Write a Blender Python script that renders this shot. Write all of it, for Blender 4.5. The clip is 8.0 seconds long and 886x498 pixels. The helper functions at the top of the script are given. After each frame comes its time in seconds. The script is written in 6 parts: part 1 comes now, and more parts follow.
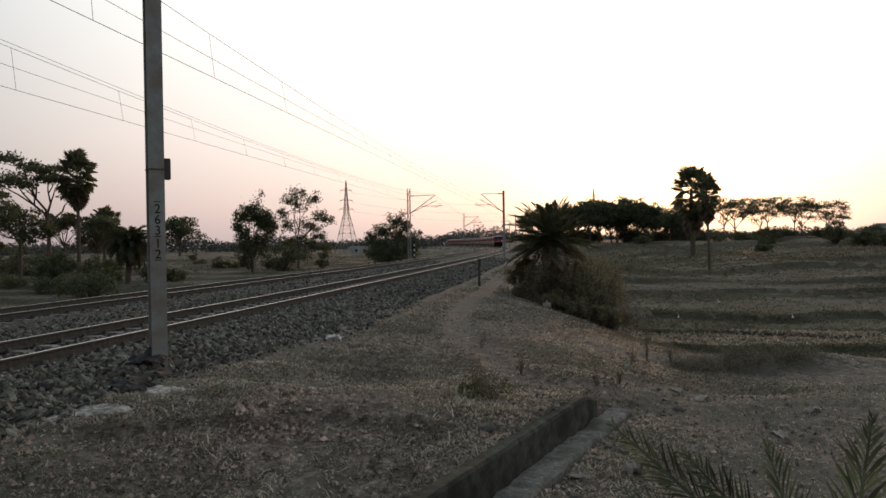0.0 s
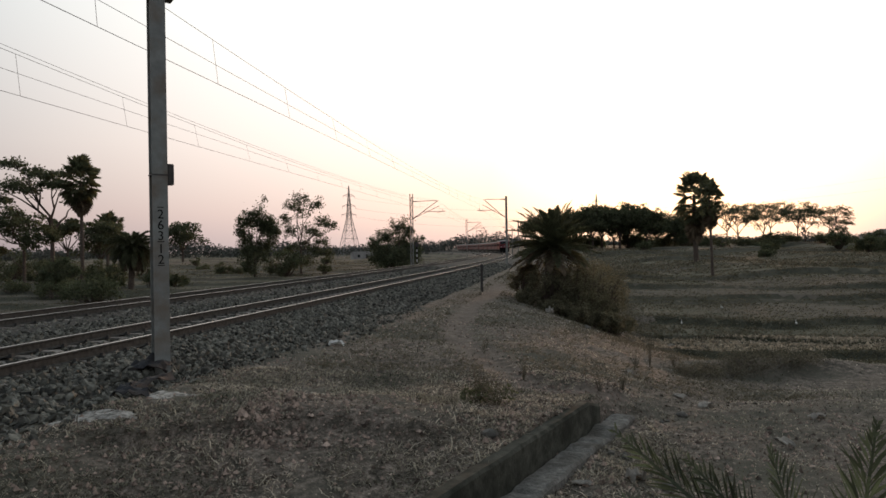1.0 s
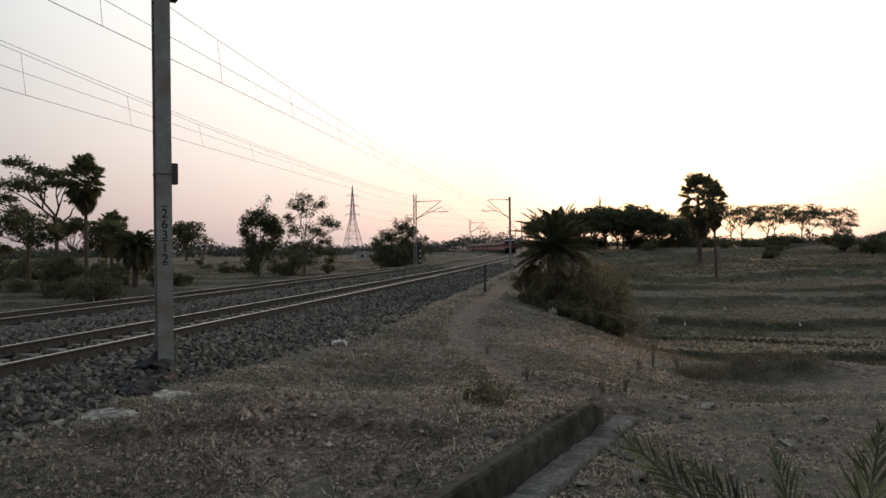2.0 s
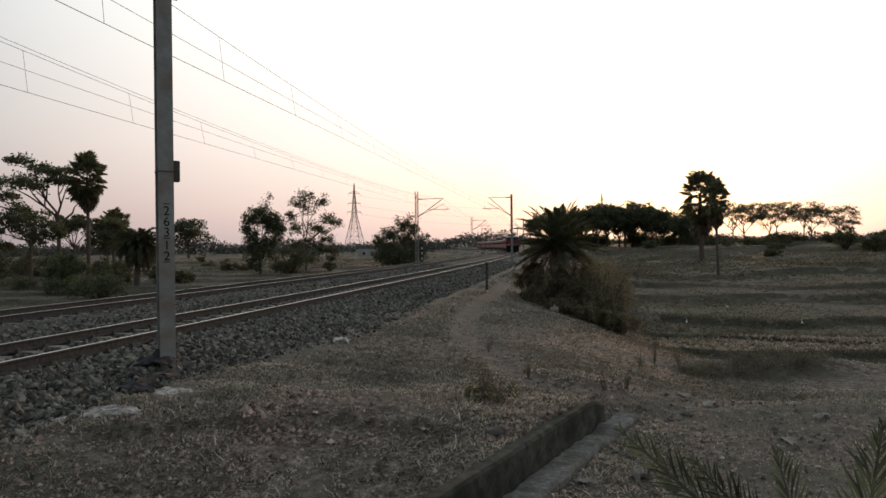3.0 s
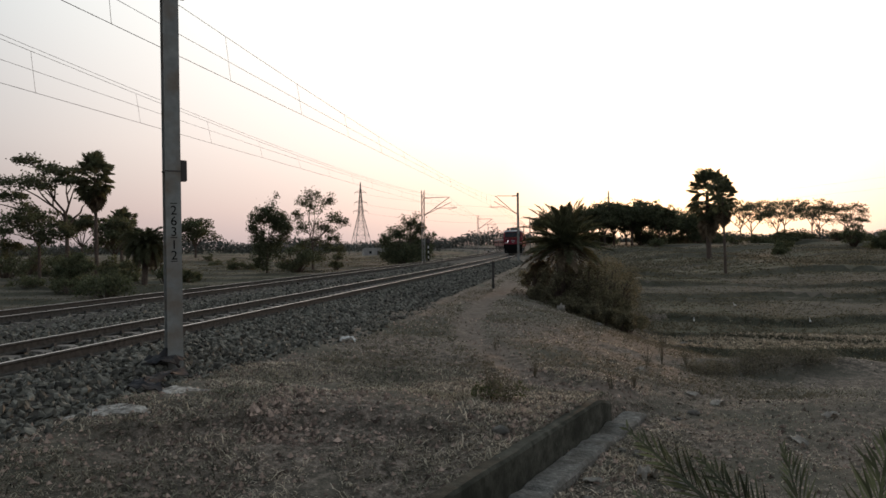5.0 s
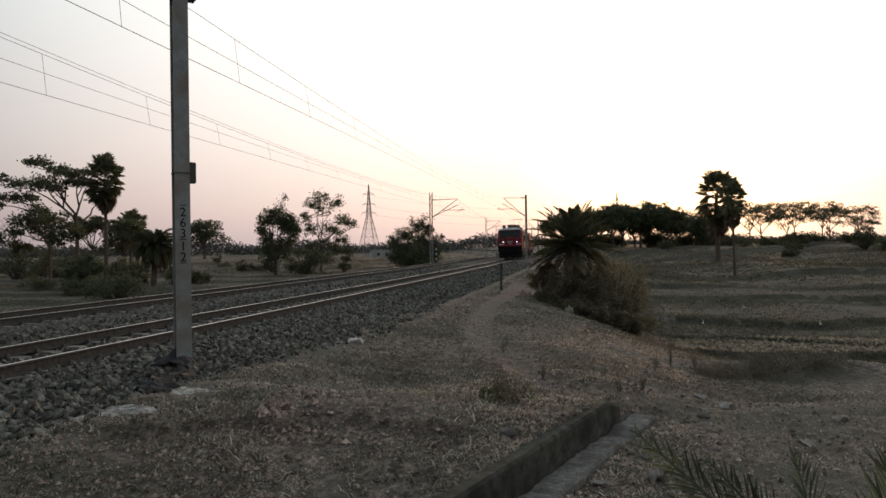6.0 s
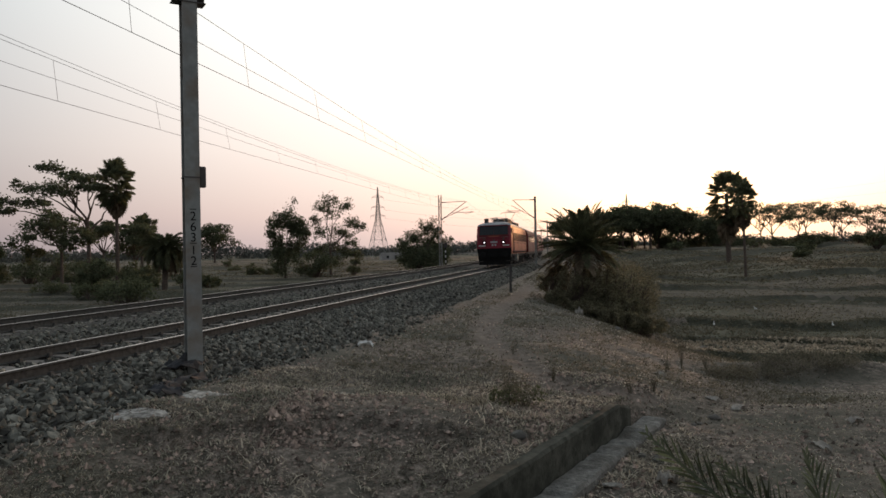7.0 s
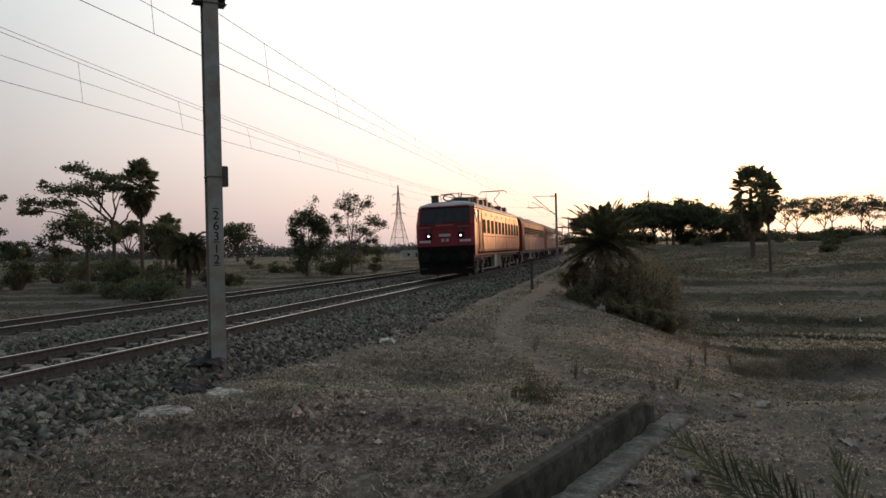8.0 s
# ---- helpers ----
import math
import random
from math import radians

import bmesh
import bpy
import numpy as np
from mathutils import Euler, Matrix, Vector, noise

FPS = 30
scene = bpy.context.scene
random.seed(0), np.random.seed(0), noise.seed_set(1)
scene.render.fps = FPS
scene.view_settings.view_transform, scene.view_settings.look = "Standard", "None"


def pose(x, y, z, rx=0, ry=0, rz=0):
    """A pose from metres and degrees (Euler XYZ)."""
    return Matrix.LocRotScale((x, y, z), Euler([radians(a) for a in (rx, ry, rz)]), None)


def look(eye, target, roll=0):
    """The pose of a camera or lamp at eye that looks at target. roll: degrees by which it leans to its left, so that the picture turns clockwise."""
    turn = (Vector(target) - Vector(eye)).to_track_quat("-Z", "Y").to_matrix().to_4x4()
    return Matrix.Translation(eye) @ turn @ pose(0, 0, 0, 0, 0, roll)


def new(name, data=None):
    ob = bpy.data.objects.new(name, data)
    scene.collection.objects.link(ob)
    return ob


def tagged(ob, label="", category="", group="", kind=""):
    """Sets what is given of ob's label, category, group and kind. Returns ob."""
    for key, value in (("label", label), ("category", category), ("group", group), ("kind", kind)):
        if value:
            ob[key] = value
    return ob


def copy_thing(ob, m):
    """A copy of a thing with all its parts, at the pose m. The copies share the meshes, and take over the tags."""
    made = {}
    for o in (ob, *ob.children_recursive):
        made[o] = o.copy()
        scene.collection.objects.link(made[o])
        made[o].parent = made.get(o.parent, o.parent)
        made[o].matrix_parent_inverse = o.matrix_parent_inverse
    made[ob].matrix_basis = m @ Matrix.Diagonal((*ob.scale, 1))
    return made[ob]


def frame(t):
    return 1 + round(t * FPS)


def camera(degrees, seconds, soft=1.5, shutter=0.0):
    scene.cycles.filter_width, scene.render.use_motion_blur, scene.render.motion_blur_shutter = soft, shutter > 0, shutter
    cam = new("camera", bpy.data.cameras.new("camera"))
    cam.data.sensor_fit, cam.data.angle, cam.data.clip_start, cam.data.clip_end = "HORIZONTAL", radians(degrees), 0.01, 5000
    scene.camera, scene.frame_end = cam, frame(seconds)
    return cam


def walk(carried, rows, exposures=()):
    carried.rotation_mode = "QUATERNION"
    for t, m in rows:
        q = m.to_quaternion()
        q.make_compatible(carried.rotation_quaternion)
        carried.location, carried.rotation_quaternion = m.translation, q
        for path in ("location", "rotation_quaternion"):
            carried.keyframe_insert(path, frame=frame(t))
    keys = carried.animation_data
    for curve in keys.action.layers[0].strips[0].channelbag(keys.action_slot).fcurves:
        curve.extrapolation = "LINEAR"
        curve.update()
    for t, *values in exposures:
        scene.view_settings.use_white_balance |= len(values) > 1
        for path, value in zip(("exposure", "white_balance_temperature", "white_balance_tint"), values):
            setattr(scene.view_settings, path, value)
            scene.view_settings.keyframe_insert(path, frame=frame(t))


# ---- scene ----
# A double-track railway on a low bank at sunset; an electric train comes round the curve.
# World: near-track rail level is z = 0, y runs ahead, x to the right.
cam = camera(63.57, 8.0, soft=1.55)
EYE = Vector((0, 0, 1.551))


def view(right, up, lean):
    way = Vector((math.sin(radians(right)) * math.cos(radians(up)), math.cos(radians(right)) * math.cos(radians(up)), math.sin(radians(up))))
    return look(EYE, EYE + way, -lean)


walk(cam, [(t, view(a, b, c)) for t, a, b, c in (
    (0, 0.661, -0.446, 0.910), (0.5, 0.465, -0.197, 0.941), (1, 0.458, -0.003, 0.887), (1.5, 0.291, 0.029, 0.716),
    (3, 0.053, -0.170, 0.618), (3.5, 0.012, -0.478, 0.407), (4, 0.000, -0.351, 0.415), (4.5, -0.156, -0.330, 0.596),
    (6, -1.098, -0.101, 0.673), (6.5, -1.342, -0.061, 0.670), (7, -1.834, 0.104, 1.006), (7.5, -2.233, -0.054, 1.025),
    (8, -3.498, -0.083, 1.378))])

# ---- light ----
SUN_BEARING, SUN_UP = 18.7, 3.9
world = bpy.data.worlds.new("evening_sky")
scene.world = world
world.use_nodes = True
wn, wl = world.node_tree.nodes, world.node_tree.links
sky = wn.new("ShaderNodeTexSky")
sky.sky_type = "NISHITA"
sky.sun_disc = False
sky.sun_elevation, sky.sun_rotation = radians(SUN_UP), radians(SUN_BEARING)
sky.altitude, sky.air_density, sky.dust_density, sky.ozone_density = 100, 1.2, 4.0, 1.5
wn["Background"].inputs["Strength"].default_value = 0.15
# dusty evening haze: pale and rosy towards the horizon, brighter round the sun, dimmer away from it
SUN_DIR = (math.sin(radians(SUN_BEARING)) * math.cos(radians(SUN_UP)), math.cos(radians(SUN_BEARING)) * math.cos(radians(SUN_UP)), math.sin(radians(SUN_UP)))
way = wn.new("ShaderNodeTexCoord").outputs["Generated"]
split = wn.new("ShaderNodeSeparateXYZ")
wl.new(way, split.inputs["Vector"])
rise = wn.new("ShaderNodeValToRGB")
el = rise.color_ramp.elements
for k, (p, c) in enumerate(((0.0, (0.4, 0.335, 0.345)), (0.05, (0.52, 0.435, 0.43)), (0.14, (0.66, 0.6, 0.585)), (0.3, (0.79, 0.80, 0.79)), (0.6, (0.66, 0.72, 0.74)), (1.0, (0.34, 0.41, 0.47)))):
    e = el[k] if k < 2 else el.new(p)
    e.position, e.color = p, (*c, 1)
wl.new(split.outputs["Z"], rise.inputs["Fac"])
dot = wn.new("ShaderNodeVectorMath")
dot.operation = "DOT_PRODUCT"
dot.inputs[1].default_value = SUN_DIR
wl.new(way, dot.inputs[0])
near = wn.new("ShaderNodeValToRGB")
el = near.color_ramp.elements
for k, (p, c) in enumerate(((0.0, (0.10, 0.105, 0.115)), (0.5, (0.15, 0.15, 0.16)), (0.8, (0.235, 0.237, 0.24)), (0.93, (0.425, 0.405, 0.385)), (0.985, (0.58, 0.515, 0.455)), (1.0, (1.15, 0.92, 0.62)))):
    e = el[k] if k < 2 else el.new(p)
    e.position, e.color = p, (*c, 1)
half = wn.new("ShaderNodeMapRange")
half.inputs["From Min"].default_value, half.inputs["From Max"].default_value = -1, 1
wl.new(dot.outputs["Value"], half.inputs["Value"])
wl.new(half.outputs["Result"], near.inputs["Fac"])
dust = wn.new("ShaderNodeMix")
dust.data_type, dust.blend_type = "RGBA", "MULTIPLY"
dust.inputs["Factor"].default_value = 1.0
wl.new(rise.outputs["Color"], dust.inputs["A"])
wl.new(near.outputs["Color"], dust.inputs["B"])
scaled = wn.new("ShaderNodeVectorMath")
scaled.operation = "SCALE"
scaled.inputs["Scale"].default_value = 13.0
wl.new(dust.outputs["Result"], scaled.inputs[0])
haze = wn.new("ShaderNodeMix")
haze.data_type = "RGBA"
haze.inputs["Factor"].default_value = 0.92
wl.new(sky.outputs["Color"], haze.inputs["A"])
wl.new(scaled.outputs["Vector"], haze.inputs["B"])
wl.new(haze.outputs["Result"], wn["Background"].inputs["Color"])
sun = new("sun", bpy.data.lights.new("sun", "SUN"))
sun.data.energy, sun.data.angle, sun.data.color = 0.48, radians(0.6), (1.0, 0.46, 0.2)
sb, su = radians(SUN_BEARING), radians(SUN_UP)
SUN_WAY = Vector((math.sin(sb) * math.cos(su), math.cos(sb) * math.cos(su), math.sin(su)))
sun.matrix_world = look(SUN_WAY * 100, (0, 0, 0))
scene.view_settings.exposure = 1.06


# ---- materials ----
def material(name, colors, scale=5.0, detail=6.0, rough=0.85, bump=0.0, bump_scale=40.0, metal=0.0, island=0.0, obj_random=0.0, stain=None, translucent=0.0, grit=0.5, gloss=0.3):
    """Noise between colours (list of (position, rgb)), a stain at a larger scale, fine relief."""
    m = bpy.data.materials.new(name)
    m.use_nodes = True
    n, l = m.node_tree.nodes, m.node_tree.links
    b = n["Principled BSDF"]
    b.inputs["Roughness"].default_value, b.inputs["Metallic"].default_value = rough, metal
    b.inputs["Specular IOR Level"].default_value = gloss
    geo = n.new("ShaderNodeNewGeometry")
    co = n.new("ShaderNodeTexCoord").outputs["Object"]
    tex = n.new("ShaderNodeTexNoise")
    tex.inputs["Scale"].default_value, tex.inputs["Detail"].default_value, tex.inputs["Roughness"].default_value = scale, detail, grit
    l.new(co, tex.inputs["Vector"])
    ramp = n.new("ShaderNodeValToRGB")
    el = ramp.color_ramp.elements
    while len(el) < len(colors):
        el.new(0.5)
    for e, (p, c) in zip(el, colors):
        e.position, e.color = p, (*c, 1)
    l.new(tex.outputs["Fac"], ramp.inputs["Fac"])
    out = ramp.outputs["Color"]
    if stain:
        tex2 = n.new("ShaderNodeTexNoise")
        tex2.inputs["Scale"].default_value, tex2.inputs["Detail"].default_value = stain[1], 4
        l.new(co, tex2.inputs["Vector"])
        r2 = n.new("ShaderNodeValToRGB")
        r2.color_ramp.elements[0].position, r2.color_ramp.elements[1].position = 0.45, 0.65
        l.new(tex2.outputs["Fac"], r2.inputs["Fac"])
        mix = n.new("ShaderNodeMix")
        mix.data_type = "RGBA"
        mix.inputs["B"].default_value = (*stain[0], 1)
        l.new(r2.outputs["Color"], mix.inputs["Factor"])
        l.new(out, mix.inputs["A"])
        out = mix.outputs["Result"]
    for amount, socket in ((island, geo.outputs["Random Per Island"]), (obj_random, n.new("ShaderNodeObjectInfo").outputs["Random"])):
        if amount:
            hsv = n.new("ShaderNodeHueSaturation")
            mr = n.new("ShaderNodeMapRange")
            mr.inputs["To Min"].default_value, mr.inputs["To Max"].default_value = 1 - amount, 1 + amount
            l.new(socket, mr.inputs["Value"])
            l.new(mr.outputs["Result"], hsv.inputs["Value"])
            l.new(out, hsv.inputs["Color"])
            out = hsv.outputs["Color"]
    l.new(out, b.inputs["Base Color"])
    if bump:
        t3 = n.new("ShaderNodeTexNoise")
        t3.inputs["Scale"].default_value, t3.inputs["Detail"].default_value = bump_scale, 5
        l.new(co, t3.inputs["Vector"])
        bp = n.new("ShaderNodeBump")
        bp.inputs["Strength"].default_value, bp.inputs["Distance"].default_value = bump, 0.02
        l.new(t3.outputs["Fac"], bp.inputs["Height"])
        l.new(bp.outputs["Normal"], b.inputs["Normal"])
    if translucent:
        tr = n.new("ShaderNodeBsdfTranslucent")
        l.new(out, tr.inputs["Color"])
        ms = n.new("ShaderNodeMixShader")
        ms.inputs["Fac"].default_value = translucent
        l.new(b.outputs["BSDF"], ms.inputs[1])
        l.new(tr.outputs["BSDF"], ms.inputs[2])
        l.new(ms.outputs["Shader"], n["Material Output"].inputs["Surface"])
    return m


def glow(name, color, strength):
    m = bpy.data.materials.new(name)
    m.use_nodes = True
    b = m.node_tree.nodes["Principled BSDF"]
    b.inputs["Base Color"].default_value = b.inputs["Emission Color"].default_value = (*color, 1)
    b.inputs["Emission Strength"].default_value = strength
    return m


M_STEEL = material("weathered_steel", [(0.3, (0.2, 0.212, 0.205)), (0.7, (0.3, 0.315, 0.3))], 6, 10, rough=0.6, bump=0.15, stain=((0.2, 0.17, 0.14), 2.5), grit=0.65)
M_DARK_STEEL = material("dark_steel", [(0.3, (0.05, 0.05, 0.05)), (0.7, (0.1, 0.09, 0.085))], 6, rough=0.65)
M_RUST = material("rusty_steel", [(0.3, (0.045, 0.045, 0.043)), (0.7, (0.09, 0.087, 0.081))], 12, rough=0.95, bump=0.3, gloss=0.1)
M_RAILHEAD = material("worn_rail_head", [(0.3, (0.42, 0.41, 0.4)), (0.7, (0.6, 0.58, 0.55))], 3, rough=0.28, metal=1.0)
M_WIRE = material("copper_wire", [(0.3, (0.05, 0.05, 0.05)), (0.7, (0.08, 0.075, 0.07))], 3, rough=0.6)
M_CONCRETE = material("grey_concrete", [(0.3, (0.1, 0.095, 0.085)), (0.7, (0.19, 0.18, 0.16))], 5, 9, rough=0.95, bump=0.4, bump_scale=30, stain=((0.055, 0.052, 0.045), 2.2), grit=0.65)
M_DARK_CONCRETE = material("dark_concrete", [(0.36, (0.035, 0.037, 0.029)), (0.64, (0.1, 0.1, 0.083))], 7, 11, rough=0.97, bump=0.4, bump_scale=30, stain=((0.03, 0.032, 0.025), 2.2), grit=0.65, gloss=0.15)
M_WORN = material("worn_grey_concrete", [(0.36, (0.075, 0.073, 0.066)), (0.5, (0.16, 0.157, 0.143)), (0.64, (0.28, 0.272, 0.25))], 9, 11, rough=0.95, bump=1.0, bump_scale=22, stain=((0.085, 0.08, 0.068), 2.6), grit=0.8)
M_SLEEPER = material("sleeper_concrete", [(0.3, (0.14, 0.13, 0.12)), (0.7, (0.25, 0.235, 0.215))], 8, rough=0.95, bump=0.2, obj_random=0.2)
M_BALLAST = material("ballast_bed", [(0.3, (0.024, 0.023, 0.02)), (0.55, (0.06, 0.057, 0.05)), (0.75, (0.15, 0.143, 0.13))], 14, 4, rough=0.95, bump=1.0, bump_scale=14)
M_STONE = material("ballast_stone", [(0.3, (0.052, 0.052, 0.042)), (0.7, (0.175, 0.171, 0.146))], 12, rough=0.85, island=0.8)
M_PLATE = material("rusted_sheet", [(0.3, (0.02, 0.021, 0.024)), (0.7, (0.05, 0.053, 0.06))], 9, rough=0.75, bump=0.3, stain=((0.05, 0.04, 0.035), 4))
M_WHITE = material("white_stuff", [(0.3, (0.6, 0.6, 0.58)), (0.7, (0.75, 0.75, 0.72))], 9, rough=0.9)
M_SCRAP = material("dirty_paper", [(0.3, (0.2, 0.185, 0.16)), (0.7, (0.4, 0.375, 0.33))], 9, rough=0.8, bump=0.3)
M_BLACK = material("black_paint", [(0.3, (0.012, 0.012, 0.012)), (0.7, (0.02, 0.02, 0.02))], 9, rough=0.8, gloss=0.05)
M_BARK = material("bark", [(0.3, (0.07, 0.055, 0.045)), (0.7, (0.14, 0.11, 0.09))], 7, rough=0.95, bump=0.5)
M_LEAF = material("leaves", [(0.3, (0.07, 0.085, 0.045)), (0.7, (0.13, 0.14, 0.08))], 1.5, rough=0.7, island=0.4, translucent=0.5)
# shrub leaves: sun glare and haze are put into this paler colour
M_GLARE_LEAF = material("glare_paled_leaves", [(0.3, (0.12, 0.115, 0.07)), (0.7, (0.22, 0.2, 0.13))], 1.5, rough=0.85, island=0.45, translucent=0.5)
M_PALM = material("palm_leaves", [(0.3, (0.08, 0.09, 0.05)), (0.7, (0.15, 0.155, 0.085))], 2, rough=0.6, island=0.35, translucent=0.5)
M_FROND = material("young_palm_leaves", [(0.3, (0.08, 0.095, 0.06)), (0.7, (0.18, 0.2, 0.1))], 4, rough=0.6, island=0.5, translucent=0.15)
M_DRYPALM = material("dry_palm_leaves", [(0.3, (0.12, 0.09, 0.06)), (0.7, (0.18, 0.14, 0.09))], 2, rough=0.8, island=0.3)
M_GRASS = material("dry_grass", [(0.28, (0.14, 0.14, 0.1)), (0.5, (0.31, 0.28, 0.215)), (0.72, (0.55, 0.475, 0.38))], 0.9, rough=0.9, island=0.9, translucent=0.35)
M_WEED = material("dry_weed", [(0.3, (0.12, 0.11, 0.08)), (0.7, (0.2, 0.18, 0.13))], 3, rough=0.9, island=0.4, translucent=0.3)
M_FAR = material("far_woods", [(0.3, (0.09, 0.095, 0.08)), (0.7, (0.12, 0.125, 0.11))], 0.05, rough=0.95)
M_RED = material("red_paint", [(0.3, (0.2, 0.018, 0.034)), (0.7, (0.26, 0.028, 0.045))], 1.5, rough=0.5, stain=((0.15, 0.02, 0.03), 0.8))
# cream paint with the low sun's orange mixed into the base colour
M_SUNSET_CREAM = material("sunset_cream_paint", [(0.3, (0.5, 0.165, 0.1)), (0.7, (0.6, 0.21, 0.13))], 1.5, rough=0.5, stain=((0.4, 0.135, 0.075), 0.9), gloss=0.2)
M_ROOF = material("grey_roof_paint", [(0.3, (0.35, 0.35, 0.36)), (0.7, (0.48, 0.48, 0.48))], 2, rough=0.55, stain=((0.25, 0.24, 0.24), 0.7))
M_MAROON = material("maroon_coach_paint", [(0.3, (0.12, 0.03, 0.03)), (0.7, (0.17, 0.045, 0.04))], 1.5, rough=0.6, gloss=0.1)
M_BEIGE = material("beige_coach_paint", [(0.3, (0.25, 0.125, 0.105)), (0.7, (0.32, 0.165, 0.14))], 1.5, rough=0.6, stain=((0.2, 0.095, 0.082), 0.8), gloss=0.12)
M_COACHROOF = material("sooty_roof_paint", [(0.3, (0.12, 0.11, 0.105)), (0.7, (0.2, 0.185, 0.175))], 2, rough=0.7)
M_ASH = material("pale_ash", [(0.4, (0.15, 0.14, 0.122)), (0.62, (0.5, 0.475, 0.43))], 14, rough=0.95, bump=0.3)
M_GLASS = material("dark_glass", [(0.3, (0.015, 0.017, 0.02)), (0.7, (0.025, 0.027, 0.03))], 1, rough=0.08)
M_LAMP = glow("headlamp_glow", (1.0, 0.86, 0.95), 3)
M_WALLPAINT = material("house_paint", [(0.3, (0.34, 0.33, 0.32)), (0.7, (0.46, 0.45, 0.43))], 0.6, rough=0.9)


# ---- mesh helpers ----
def mesh_np(name, verts, faces, mats, index=None, smooth=False):
    me = bpy.data.meshes.new(name)
    me.from_pydata(np.asarray(verts, float).tolist(), [], np.asarray(faces).tolist() if not isinstance(faces, list) else faces)
    for m in (mats if isinstance(mats, (list, tuple)) else [mats]):
        me.materials.append(m)
    if index is not None:
        me.polygons.foreach_set("material_index", np.asarray(index, np.int32))
    if smooth:
        me.polygons.foreach_set("use_smooth", np.ones(len(me.polygons), bool))
    me.update()
    return me


def thing(name, label, category, group="", kind="", m=None, data=None):
    ob = tagged(new(name, data), label, category, group, kind)
    if m is not None:
        ob.matrix_basis = m
    return ob


def part(name, data, mat, parent, label="", m=None, smooth=False):
    """Link a bmesh or a mesh as one mesh object under a thing or a part."""
    if isinstance(data, bmesh.types.BMesh):
        me = bpy.data.meshes.new(name)
        data.to_mesh(me)
        data.free()
        me.materials.append(mat)
        if smooth:
            me.polygons.foreach_set("use_smooth", np.ones(len(me.polygons), bool))
    else:
        me = data
    ob = new(name, me)
    ob.parent = parent
    if m is not None:
        ob.matrix_basis = m
    return tagged(ob, label)


def box(bm, cx, cy, cz, sx, sy, sz, m=None, bevel=0.0):
    r = bmesh.ops.create_cube(bm, size=1, matrix=(m or Matrix()) @ Matrix.Translation((cx, cy, cz)) @ Matrix.Diagonal((sx, sy, sz, 1)))
    if bevel:
        es = list({e for v in r["verts"] for e in v.link_edges})
        bmesh.ops.bevel(bm, geom=es, offset=bevel, segments=2, affect="EDGES")
    return bm


def boxes(*rows, bevel=0.0):
    bm = bmesh.new()
    for r in rows:
        box(bm, *r, bevel=bevel)
    return bm


def tube(bm, pts, radii, sides=6, caps=True):
    """A tapered tube through points."""
    pts = [Vector(p) for p in pts]
    if not isinstance(radii, (list, tuple)):
        radii = [radii] * len(pts)
    rings, side = [], None
    for i, p in enumerate(pts):
        d = (pts[min(i + 1, len(pts) - 1)] - pts[max(i - 1, 0)]).normalized()
        if side is None:
            side = d.orthogonal().normalized()
        side = (side - d * side.dot(d)).normalized()
        up = d.cross(side)
        rings.append([bm.verts.new(p + (side * math.cos(2 * math.pi * k / sides) + up * math.sin(2 * math.pi * k / sides)) * radii[i]) for k in range(sides)])
    for a, b in zip(rings, rings[1:]):
        for k in range(sides):
            bm.faces.new((a[k], a[(k + 1) % sides], b[(k + 1) % sides], b[k]))
    if caps and sides > 2:
        bm.faces.new(rings[0][::-1])
        bm.faces.new(rings[-1])
    return bm


def bars(segs, r=0.05, sides=4):
    bm = bmesh.new()
    for s in segs:
        tube(bm, s[:2], s[2] if len(s) > 2 else r, sides)
    return bm


def extrude(bm, outline, m=None, depth=1.0):
    """A prism from an outline in xz, along y from 0 to depth."""
    m = m or Matrix()
    a = [bm.verts.new(m @ Vector((x, 0, z))) for x, z in outline]
    b = [bm.verts.new(m @ Vector((x, depth, z))) for x, z in outline]
    n = len(a)
    for k in range(n):
        bm.faces.new((a[k], a[(k + 1) % n], b[(k + 1) % n], b[k]))
    bm.faces.new(a[::-1])
    bm.faces.new(b)
    bmesh.ops.recalc_face_normals(bm, faces=bm.faces)
    return bm


RNG = np.random.default_rng(7)


def hash2(i, j, seed):
    h = np.sin(i * 127.1 + j * 311.7 + seed * 74.7) * 43758.5453
    return h - np.floor(h)


def vnoise(x, y, seed=0):
    """Value noise from -1 to 1 on arrays."""
    i, j = np.floor(x), np.floor(y)
    a, b = x - i, y - j
    a, b = a * a * (3 - 2 * a), b * b * (3 - 2 * b)
    n = (hash2(i, j, seed) * (1 - a) + hash2(i + 1, j, seed) * a) * (1 - b) + (hash2(i, j + 1, seed) * (1 - a) + hash2(i + 1, j + 1, seed) * a) * b
    return 2 * n - 1


# ---- the line of the railway ----
K0, K1, K2, K3 = -8.954, 0.1958, -0.000224, -2.247e-7
SPACING, CANT, GAUGE = 5.6, 0.02, 1.743


def line_x(y):
    return K0 + K1 * y + K2 * y * y + K3 * y ** 3


def line_slope(y):
    return K1 + 2 * K2 * y + 3 * K3 * y * y


def offset_of(x, y):
    """Offset to the right of the near track's centre line."""
    yy = np.array(y, float)
    for _ in range(4):
        m = line_slope(yy)
        yy = np.clip(yy + ((y - yy) + (x - line_x(yy)) * m) / (1 + m * m), -150, 620)
    m = line_slope(yy)
    return ((x - line_x(yy)) - (y - yy) * m) / np.sqrt(1 + m * m)


ARC_Y = np.linspace(-120, 620, 3701)
